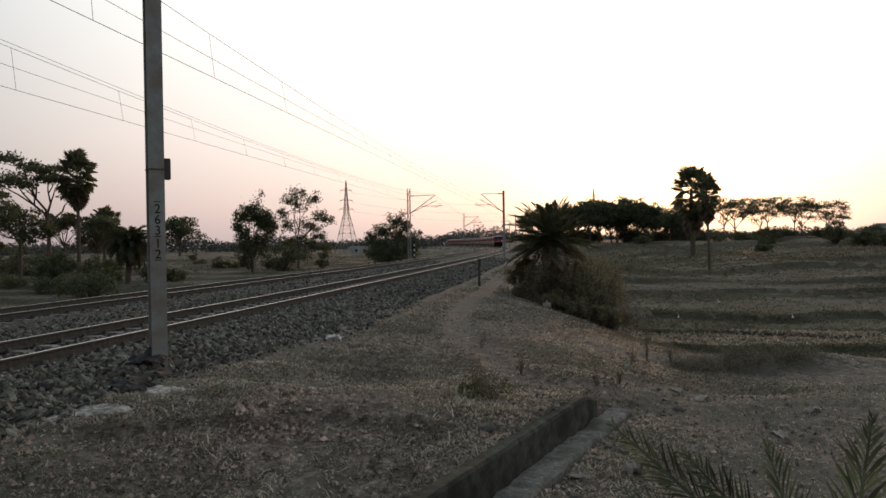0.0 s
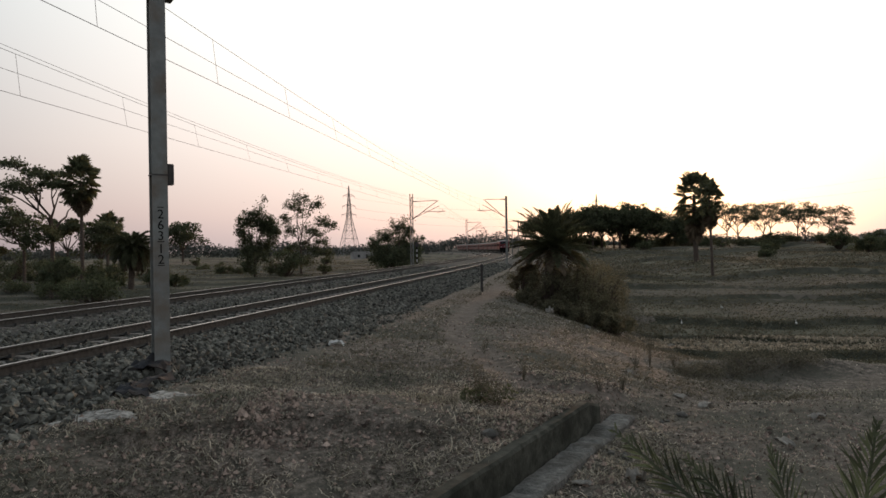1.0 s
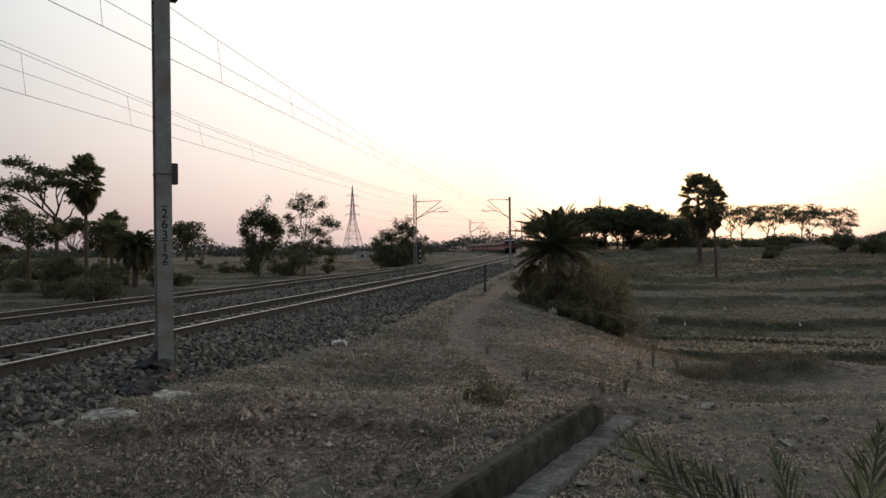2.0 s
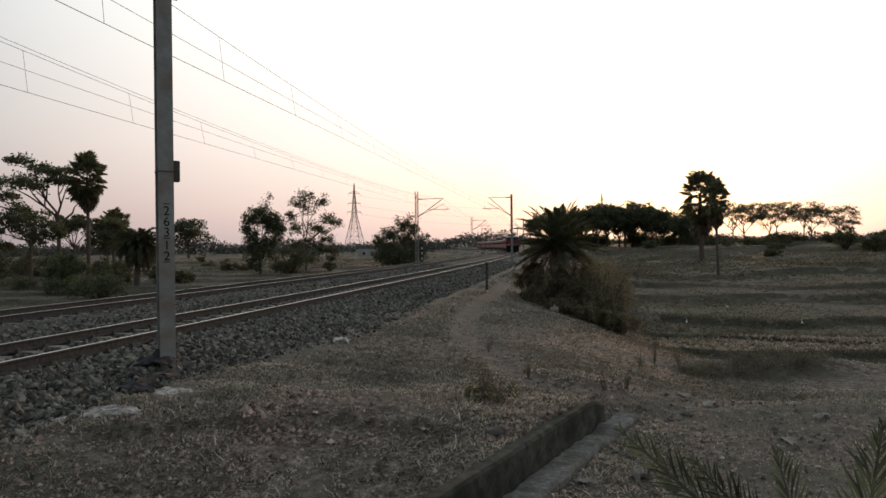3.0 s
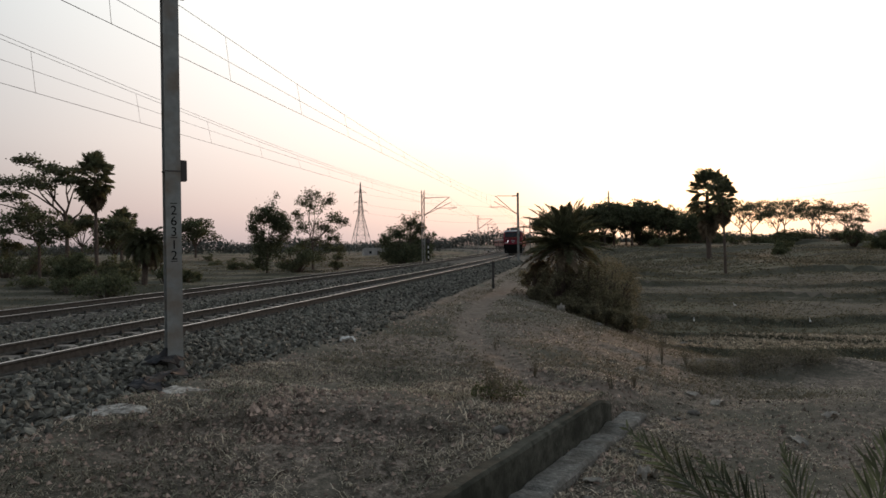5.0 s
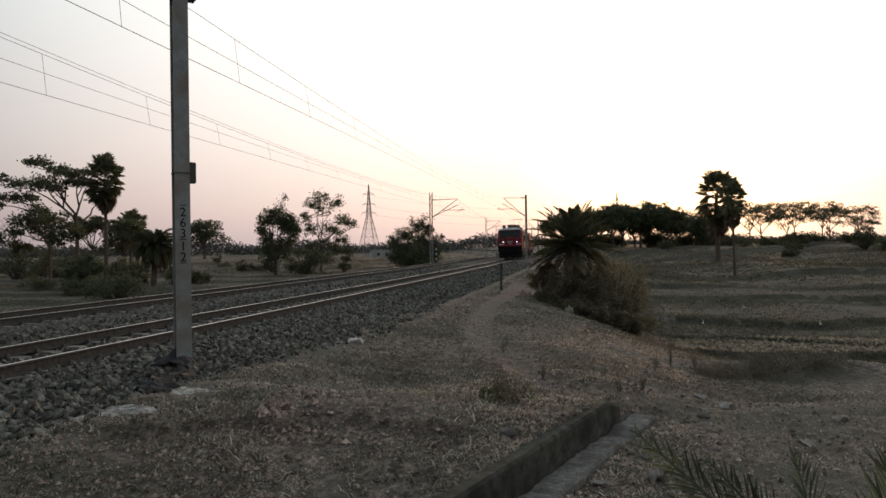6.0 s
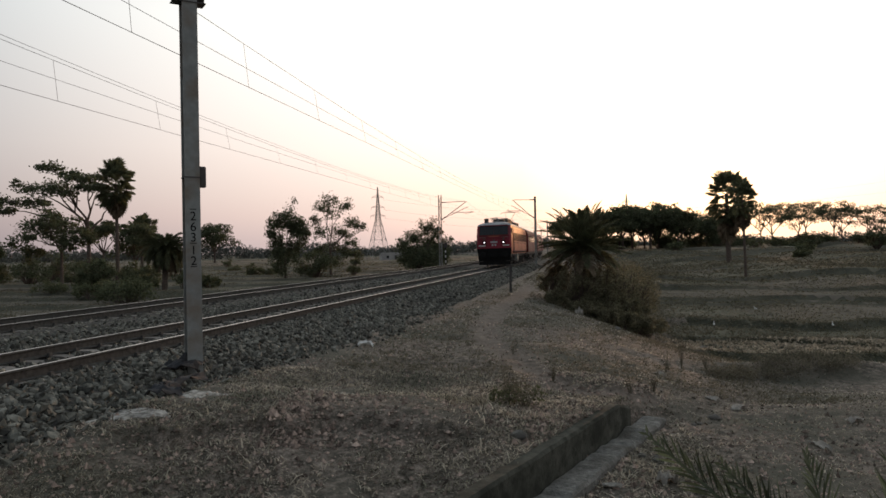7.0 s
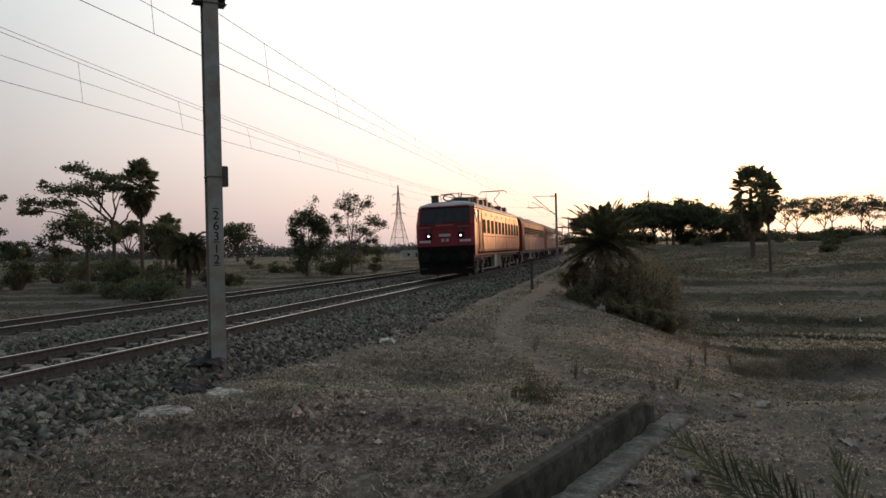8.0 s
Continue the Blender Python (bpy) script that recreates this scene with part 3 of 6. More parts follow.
# ---- train ----
def loft(levels, y_len, mats_of, ends=(True, True)):
    """Hull from plan outlines: (z, half width, front set-back, corner cut)."""
    v, f, mi = [], [], []
    for z, w, yf, c in levels:
        yb = y_len - yf
        v += [(-w + c, yf, z), (w - c, yf, z), (w, yf + c * 0.8, z), (w, yb - c * 0.8, z), (w - c, yb, z), (-w + c, yb, z), (-w, yb - c * 0.8, z), (-w, yf + c * 0.8, z)]
    for i in range(len(levels) - 1):
        for k in range(8):
            a, b = i * 8 + k, i * 8 + (k + 1) % 8
            f.append((a, b, b + 8, a + 8))
            mi.append(mats_of(i, k))
    f.append(tuple(range(7, -1, -1)))
    mi.append(mats_of(0, 0))
    f.append(tuple(len(v) - 8 + k for k in range(8)))
    mi.append(mats_of(len(levels) - 2, 0))
    return v, f, mi


def wheelset_bogie(parent, y, axles, base=1.9):
    bg = part("bogie", boxes((-1.05, y, 0.72, 0.16, base * (axles - 1) + 1.2, 0.32), (1.05, y, 0.72, 0.16, base * (axles - 1) + 1.2, 0.32), (0, y, 0.8, 2.0, 0.5, 0.25), bevel=0.02), M_DARK_STEEL, parent)
    for k in range(axles):
        yy = y + (k - (axles - 1) / 2) * base
        bm = bmesh.new()
        for sx in (-0.84, 0.84):
            tube(bm, [(sx - 0.065, yy, 0.5), (sx - 0.05, yy, 0.5), (sx - 0.05, yy, 0.5), (sx + 0.065, yy, 0.5)], [0.47, 0.5, 0.5, 0.47], 20)
        tube(bm, [(-0.84, yy, 0.5), (0.84, yy, 0.5)], 0.08, 8)
        part("wheelset", bm, M_DARK_STEEL, bg)
        for sx in (-1.17, 1.17):
            part("axle_box", boxes((sx, yy, 0.52, 0.14, 0.3, 0.3), bevel=0.02), M_RUST, bg)
        for dy in (-0.3, 0.3):
            part("axle_spring", boxes((1.18, yy + dy, 0.62, 0.1, 0.14, 0.4), bevel=0.02), M_RUST, bg)
    return bg


LOCO_LEN, COACH_LEN = 18.8, 22.3


def build_loco():
    lo = thing("locomotive", "red electric locomotive with cream sides and lit headlamps", "locomotive")
    lv = [(1.1, 1.5, 0.2, 0.12), (1.65, 1.54, 0.03, 0.16), (2.75, 1.55, 0.03, 0.2), (3.66, 1.5, 0.38, 0.28)]
    v, f, mi = loft(lv, LOCO_LEN - 0.8, lambda i, k: 1 if i == 0 and k in (0, 1, 7, 3, 4, 5) else 2 if k in (2, 6) else 0)
    part("body", mesh_np("body", v, f, [M_RED, M_BLACK, M_SUNSET_CREAM], mi), None, lo)
    v, f, mi = loft([(3.664, 1.51, 0.36, 0.28), (3.8, 1.44, 0.5, 0.3), (3.96, 1.1, 0.9, 0.35), (4.02, 0.6, 1.3, 0.3)], LOCO_LEN - 0.8, lambda i, k: 0)
    part("roof", mesh_np("roof", v, f, M_ROOF), None, lo, "pale grey roof")
    for sx in (-1, 1):
        part("side_panel", boxes((sx * 1.545, 9.1, 2.45, 0.03, 14.6, 2.1), bevel=0.008), M_SUNSET_CREAM, lo, "cream side panel with sunset orange in its colour")
        part("side_stripe", boxes((sx * 1.556, 9.1, 2.12, 0.03, 14.6, 0.035)), M_MAROON, lo)
        for k in range(11):
            wdw = part("louvre_window", boxes((sx * 1.562, 2.9 + k * 1.38, 2.66, 0.02, 0.9, 0.76), bevel=0.008), M_BLACK, lo, "dark louvred window")
            if sx > 0:
                for q in range(4):
                    part("slat", boxes((sx * 1.574, 2.9 + k * 1.38, 2.42 + q * 0.16, 0.012, 0.74, 0.03)), M_BLACK, wdw)
        cw = part("cab_window", boxes((sx * 1.535, 0.78, 3.12, 0.03, 0.44, 0.56), bevel=0.01), M_GLASS, lo)
        part("window_frame", boxes((sx * 1.545, 0.78, 2.82, 0.03, 0.52, 0.04), (sx * 1.535, 0.78, 3.42, 0.03, 0.52, 0.04)), M_RED, cw)
        part("sill_band", boxes((sx * 1.56, 9.1, 1.36, 0.03, 16.2, 0.09), bevel=0.006), M_RED, lo, "red band along the sill")
        # black strip drawn where shade falls below the sill band
        part("sill_shade", boxes((sx * 1.548, 9.1, 1.24, 0.03, 16.2, 0.12)), M_BLACK, lo, "black strip standing in for the shade below the sill")
        part("gutter", boxes((sx * 1.535, 9.1, 3.6, 0.05, 16.4, 0.05), bevel=0.01), M_STEEL, lo, "pale rain gutter")
        for y in (1.38, 2.12):
            part("door_jamb", boxes((sx * 1.562, y, 2.4, 0.03, 0.07, 2.2)), M_MAROON, lo)
        for y in (2.3, 6.6, 11.0, 15.4):
            part("panel_joint", boxes((sx * 1.564, y, 2.35, 0.012, 0.025, 1.9)), M_MAROON, lo)
        door = part("cab_door", boxes((sx * 1.553, 1.75, 2.42, 0.02, 0.62, 2.2), bevel=0.01), M_SUNSET_CREAM, lo)
        part("handrail", bars([((sx * 1.62, 1.38, 1.2), (sx * 1.62, 1.38, 2.9), 0.018), ((sx * 1.62, 2.12, 1.2), (sx * 1.62, 2.12, 2.9), 0.018)]), M_DARK_STEEL, door)
        part("door_steps", boxes((sx * 1.5, 1.75, 0.55, 0.2, 0.5, 0.04), (sx * 1.5, 1.75, 0.9, 0.2, 0.5, 0.04), (sx * 1.45, 1.5, 0.8, 0.03, 0.03, 0.8), (sx * 1.45, 2.0, 0.8, 0.03, 0.03, 0.8)), M_DARK_STEEL, lo)
        # vents along the cantrail
        for k in range(7):
            part("vent_grille", boxes((sx * 1.563, 3.6 + k * 1.9, 3.32, 0.016, 0.62, 0.03), (sx * 1.563, 3.6 + k * 1.9, 3.38, 0.016, 0.62, 0.03), (sx * 1.563, 3.6 + k * 1.9, 3.26, 0.016, 0.62, 0.03)), M_MAROON, lo)
    tilt = pose(0, 0.19, 3.21, -21)
    for sx in (-1, 1):
        p = part("windscreen", boxes((sx * 0.632, 0, 0.02, 1.25, 0.05, 0.84), bevel=0.02), M_GLASS, lo, "dark windscreen pane", m=tilt)
        part("wiper", bars([((sx * 0.64, -0.03, -0.36), (sx * 0.4, -0.03, 0.1), 0.012)]), M_BLACK, p)
        hl = part("headlamp_housing", boxes((sx * 0.85, 0.0, 2.17, 0.34, 0.12, 0.3), bevel=0.03), M_BLACK, lo)
        bm = bmesh.new()
        tube(bm, [(sx * 0.85, -0.06, 2.17), (sx * 0.85, -0.08, 2.17)], 0.042, 16)
        part("headlamp", bm, M_LAMP, hl, "lit headlamp")
        part("marker_lamp", boxes((sx * 0.85, -0.03, 2.46, 0.14, 0.08, 0.14), bevel=0.02), M_DARK_STEEL, lo)
        bm = bmesh.new()
        tube(bm, [(sx * 0.98, 0.3, 1.1), (sx * 0.98, -0.3, 1.1), (sx * 0.98, -0.31, 1.1), (sx * 0.98, -0.37, 1.1)], [0.1, 0.1, 0.26, 0.24], 14)
        part("buffer", bm, M_BLACK, lo)
        part("number_bars", boxes(*[(sx * 1.06 + (k - 2) * 0.12, 0.02, 1.9, 0.08, 0.03, 0.12) for k in range(5)]), M_WHITE, lo)
    part("name_plate", boxes(*[((k - 3.5) * 0.12, 0.02, 2.73, 0.08, 0.03, 0.1) for k in range(8)]), M_SUNSET_CREAM, lo, "small pale lettering too faint to read")
    part("number_board", boxes((0, 0.0, 2.2, 0.62, 0.08, 0.14), bevel=0.01), M_ROOF, lo)
    part("zone_bars", boxes((-0.12, 0.02, 1.95, 0.14, 0.03, 0.16), (0.12, 0.02, 1.95, 0.14, 0.03, 0.16)), M_ROOF, lo)
    part("head_strip", boxes((0, 0.015, 2.52, 2.4, 0.03, 0.035)), M_MAROON, lo)
    part("brow", boxes((0, 0.33, 3.68, 2.5, 0.16, 0.07), bevel=0.02), M_RED, lo)
    part("screen_frame", boxes((0, -0.01, -0.46, 2.66, 0.05, 0.06), (0, -0.01, 0.47, 2.6, 0.05, 0.05), (-1.3, -0.01, 0, 0.06, 0.05, 0.9), (1.3, -0.01, 0, 0.06, 0.05, 0.9), bevel=0.01), M_MAROON, lo, m=tilt)
    part("cab_handrail", bars([((-1.3, -0.06, 2.62), (-0.7, -0.06, 2.62), 0.018), ((0.7, -0.06, 2.62), (1.3, -0.06, 2.62), 0.018)]), M_STEEL, lo)
    part("crest", boxes((0, 0.0, 2.36, 0.2, 0.06, 0.16), bevel=0.04), M_DARK_STEEL, lo)
    for sx in (-1, 1):
        part("corner_step", boxes((sx * 1.2, 0.12, 0.5, 0.32, 0.2, 0.04), (sx * 1.2, 0.18, 0.72, 0.3, 0.04, 0.5)), M_DARK_STEEL, lo)
    part("beam", boxes((0, 0.15, 1.0, 2.9, 0.3, 0.42), bevel=0.03), M_BLACK, lo)
    part("coupler", boxes((0, -0.2, 1.05, 0.3, 0.6, 0.34), (0, -0.45, 1.05, 0.42, 0.2, 0.4), bevel=0.04), M_BLACK, lo)
    part("air_hoses", bars([((x, -0.02, 0.95), (x * 1.05, -0.14, 0.5), 0.03) for x in (-0.6, -0.45, 0.45, 0.6)], sides=6), M_BLACK, lo)
    bm = extrude(bmesh.new(), [(-1.4, 0.2), (1.4, 0.2), (1.45, 0.85), (-1.45, 0.85)], pose(0, 0.1, 0), 0.06)
    part("cattle_guard", bm, M_BLACK, lo)
    part("underframe", boxes((0, 9, 1.1, 2.7, 17.2, 0.3)), M_DARK_STEEL, lo)
    part("transformer_box", boxes((0, 9, 0.72, 2.5, 3.0, 0.8), bevel=0.05), M_DARK_STEEL, lo)
    part("sand_box", boxes((1.35, 6.9, 0.75, 0.25, 0.9, 0.7), bevel=0.03), M_STEEL, lo)
    for y in (3.6, 14.4):
        wheelset_bogie(lo, y, 3)
    for y, h in ((4.0, 0.3), (5.4, 0.42), (7.2, 0.34), (8.6, 0.46), (10.2, 0.36), (12.4, 0.3), (14.4, 0.34), (16.8, 0.36)):
        part("roof_box", boxes((0.1, y, 4.0 + h / 2, 1.0 if h < 0.31 else 1.4, 0.7, h + 0.1), bevel=0.04), M_DARK_STEEL, lo)
    bm = bmesh.new()
    tube(bm, [(-0.75, 1.3, 3.85), (-0.75, 1.3, 4.3), (-0.75, 1.3, 4.3), (-0.75, 1.3, 4.36)], [0.2, 0.2, 0.24, 0.22], 12)
    part("roof_fan", bm, M_DARK_STEEL, lo)
    part("roof_rail", bars([((-0.4, 1.2, 4.05), (-0.4, 1.2, 4.38), 0.02), ((1.2, 1.6, 3.8), (1.2, 1.6, 4.3), 0.02), ((-0.4, 1.2, 4.38), (0.3, 1.2, 4.42), 0.025), ((0.3, 1.2, 4.42), (1.2, 1.6, 4.3), 0.025), ((-0.4, 1.2, 4.38), (-0.4, 3.4, 4.38), 0.025), ((1.2, 1.6, 4.3), (1.2, 3.6, 4.3), 0.025), ((-0.4, 3.4, 4.38), (1.2, 3.6, 4.3), 0.025)]), M_STEEL, lo)
    ring = [(0.05 + 0.3 * math.cos(a), 1.1, 4.2 + 0.17 * math.sin(a)) for a in [2 * math.pi * k / 16 for k in range(17)]]
    part("top_lamp_frame", tube(bmesh.new(), ring, 0.04, 6), M_STEEL, lo)
    pt = part("pantograph", bars([((-0.55, 16.2, 4.25), (0.55, 16.2, 4.25), 0.03), ((-0.5, 16.2, 4.25), (-0.3, 14.4, 4.85), 0.028), ((0.5, 16.2, 4.25), (0.3, 14.4, 4.85), 0.028), ((-0.3, 14.4, 4.85), (-0.5, 16.1, 5.5), 0.024), ((0.3, 14.4, 4.85), (0.5, 16.1, 5.5), 0.024)]), M_DARK_STEEL, lo)
    part("collector_head", bars([((-0.85, 16.1, 5.6), (0.85, 16.1, 5.6), 0.03), ((-0.85, 15.8, 5.6), (0.85, 15.8, 5.6), 0.03), ((-0.85, 15.95, 5.6), (-1.05, 15.95, 5.4), 0.025), ((0.85, 15.95, 5.6), (1.05, 15.95, 5.4), 0.025)]), M_DARK_STEEL, pt)
    return lo


def build_coach():
    co = thing("railway_coach", "maroon and beige passenger coach with a grey roof", "railway coach", "coaches of the train")
    side = [(-1.6, 1.15), (1.6, 1.15), (1.62, 2.2), (1.6, 3.35), (1.45, 3.62), (-1.45, 3.62), (-1.6, 3.35), (-1.62, 2.2)]
    part("body", extrude(bmesh.new(), side, pose(0, 0.3, 0), COACH_LEN - 0.6), M_MAROON, co)
    roof = [(-1.47, 3.625), (1.47, 3.625), (1.3, 3.8), (0.8, 3.97), (0, 4.05), (-0.8, 3.97), (-1.3, 3.8)]
    part("roof", extrude(bmesh.new(), roof, pose(0, 0.25, 0), COACH_LEN - 0.5), M_COACHROOF, co)
    for sx in (-1, 1):
        part("side_panel", boxes((sx * 1.622, COACH_LEN / 2, 1.74, 0.02, COACH_LEN - 3.8, 1.1)), M_BEIGE, co, "beige lower side panel")
        part("upper_panel", boxes((sx * 1.612, COACH_LEN / 2, 3.2, 0.02, COACH_LEN - 3.8, 0.34)), M_BEIGE, co)
        for k in range(12):
            w = part("window", boxes((sx * 1.622, 2.9 + k * 1.5, 2.68, 0.03, 0.95, 0.66), bevel=0.01), M_GLASS, co)
            part("window_bar", boxes((sx * 1.645, 2.9 + k * 1.5, 2.68, 0.02, 0.9, 0.03), (sx * 1.645, 2.9 + k * 1.5, 2.85, 0.02, 0.9, 0.03)), M_STEEL, w)
        for y in (1.0, COACH_LEN - 1.0):
            part("door", boxes((sx * 1.62, y, 2.25, 0.03, 0.8, 1.95), bevel=0.01), M_MAROON, co)
    for y, s in ((0.14, 1), (COACH_LEN - 0.14, 1)):
        part("gangway", boxes((0, y, 2.3, 1.3, 0.28, 2.2), bevel=0.05), M_BLACK, co)
    part("underframe", boxes((0, COACH_LEN / 2, 1.05, 2.8, COACH_LEN - 0.8, 0.22), (0.9, 9, 0.75, 0.8, 2.2, 0.5), (0.9, 13, 0.72, 0.7, 1.6, 0.5)), M_DARK_STEEL, co)
    for k in range(4):
        part("roof_vent", boxes((0.5, 3 + k * 5.4, 4.02, 0.4, 0.4, 0.16), bevel=0.04), M_COACHROOF, co)
    for y in (3.7, COACH_LEN - 3.7):
        wheelset_bogie(co, y, 2, 2.7)
    return co


LOCO = build_loco()
COACHES = [build_coach()]
for k in range(8):
    COACHES.append(copy_thing(COACHES[0], Matrix()))

# front of the train: distance along the line at the end of the clip, and its speed
FRONT_END, SPEED = s_at(36.6), 27.3


def riding(s, length):
    a, b = on_line(s + length * 0.2), on_line(s + length * 0.8)
    turn = -math.degrees(math.atan2(b.x - a.x, b.y - a.y))
    d = (b - a).normalized()
    return Matrix.Translation(a - d * length * 0.2) @ pose(0, 0, 0, 0, 0, turn) @ pose(0, 0, 0, 0, -math.degrees(CANT), 0)


def motions():
    times = [0.5 * k for k in range(17)]
    walk(LOCO, [(t, riding(FRONT_END + SPEED * (8 - t), LOCO_LEN)) for t in times])
    for k, co in enumerate(COACHES):
        walk(co, [(t, riding(FRONT_END + SPEED * (8 - t) + LOCO_LEN + k * COACH_LEN, COACH_LEN)) for t in times])


# ---- plants ----
def leaf_cards(centers, sizes, rng, flat=0.0, aspect=0.55):
    """Small folded leaf clumps at the centres, each a pair of triangles, turned at random."""
    n = len(centers)
    a = rng.normal(size=(n, 3))
    a[:, 2] *= 1 - flat
    a /= np.linalg.norm(a, axis=1)[:, None]
    b = np.cross(a, rng.normal(size=(n, 3)))
    b /= np.linalg.norm(b, axis=1)[:, None]
    c = np.cross(a, b)
    s = np.asarray(sizes)[:, None]
    p0, p2 = centers - a * s, centers + a * s
    p1, p3 = centers + b * s * aspect + c * s * 0.15, centers - b * s * aspect + c * s * 0.15
    v = np.stack([p0, p1, p2, p3], 1).reshape(-1, 3)
    k = np.arange(n)[:, None] * 4
    f = np.concatenate([k + [0, 1, 2], k + [0, 2, 3]], 0)
    return v, f


def clump_points(tips, per, spread, rng, squash=0.6):
    pts = []
    for t in tips:
        d = rng.normal(size=(per, 3))
        d /= np.linalg.norm(d, axis=1)[:, None]
        r = rng.random(per) ** 0.6
        pts.append(np.array(t) + d * r[:, None] * spread * np.array([1, 1, squash]))
    return np.concatenate(pts)


def tree_parts(height, radius, seed, fork=0.35, flat=False, bare=0.0, leaf=0.2, per=70, trunk=0.2, limbs=6, clump=0.24, lean=0.0):
    """Trunk with limbs and a crown of many small leaf clumps; returns the two meshes."""
    rng = np.random.default_rng(seed)
    bm = bmesh.new()
    base = Vector((0, 0, -0.4))
    fk = Vector((lean * height * fork, rng.normal() * 0.1, height * fork))
    tube(bm, [base, Vector((lean * 0.4, 0, height * fork * 0.5)), fk], [trunk * 1.25, trunk, trunk * 0.8], 8)
    tips = []
    for k in range(limbs):
        ang = 2 * math.pi * (k + rng.random() * 0.6) / limbs
        if flat:
            rr = radius * (0.35 + 0.6 * rng.random())
            zz = height * (0.97 - 0.22 * (rr / radius) ** 2 * (0.6 + 0.6 * rng.random()))
        else:
            rr, zz = radius * (0.25 + 0.6 * rng.random()), height * (0.5 + 0.46 * rng.random())
        if k == 0:
            rr, zz = radius * 0.15, height * 0.95
        end = Vector((fk.x + rr * math.cos(ang), rr * math.sin(ang), zz))
        mid = fk.lerp(end, 0.5) + Vector((rng.normal() * 0.06, rng.normal() * 0.06, 0.04 if not flat else -0.03)) * height
        tube(bm, [fk, mid, end], [trunk * 0.55, trunk * 0.35, trunk * 0.12], 6)
        tips.append(end)
        for q in range(4 if flat else 3):
            st = fk.lerp(end, 0.5) if q < 2 else mid.lerp(end, 0.5)
            off = Vector((np.clip(rng.normal(), -1.1, 1.1) * 0.42, np.clip(rng.normal(), -1.1, 1.1) * 0.42, abs(rng.normal()) * (0.08 if flat else 0.3) - (0.0 if flat else 0.08))) * radius
            e2 = st.lerp(end, 0.35) + off
            if flat:
                e2.z = min(max(e2.z, height * 0.66), height * 0.98)
            else:
                e2.z = min(max(e2.z, height * fork * 0.8), height * 0.96)
            tube(bm, [st, st.lerp(e2, 0.5) + Vector((0, 0, 0.03 * height)), e2], [trunk * 0.25, trunk * 0.16, trunk * 0.06], 5)
            if rng.random() > bare:
                tips.append(e2)
    me_t = bpy.data.meshes.new("trunk")
    bm.to_mesh(me_t)
    bm.free()
    me_t.materials.append(M_BARK)
    pts = clump_points(tips, per, radius * clump, rng, 0.42 if flat else 0.7)
    v, f = leaf_cards(pts, leaf * 0.8 * (0.6 + 0.8 * rng.random(len(pts))), rng, 0.3)
    return me_t, mesh_np("crown", v, f, M_LEAF)


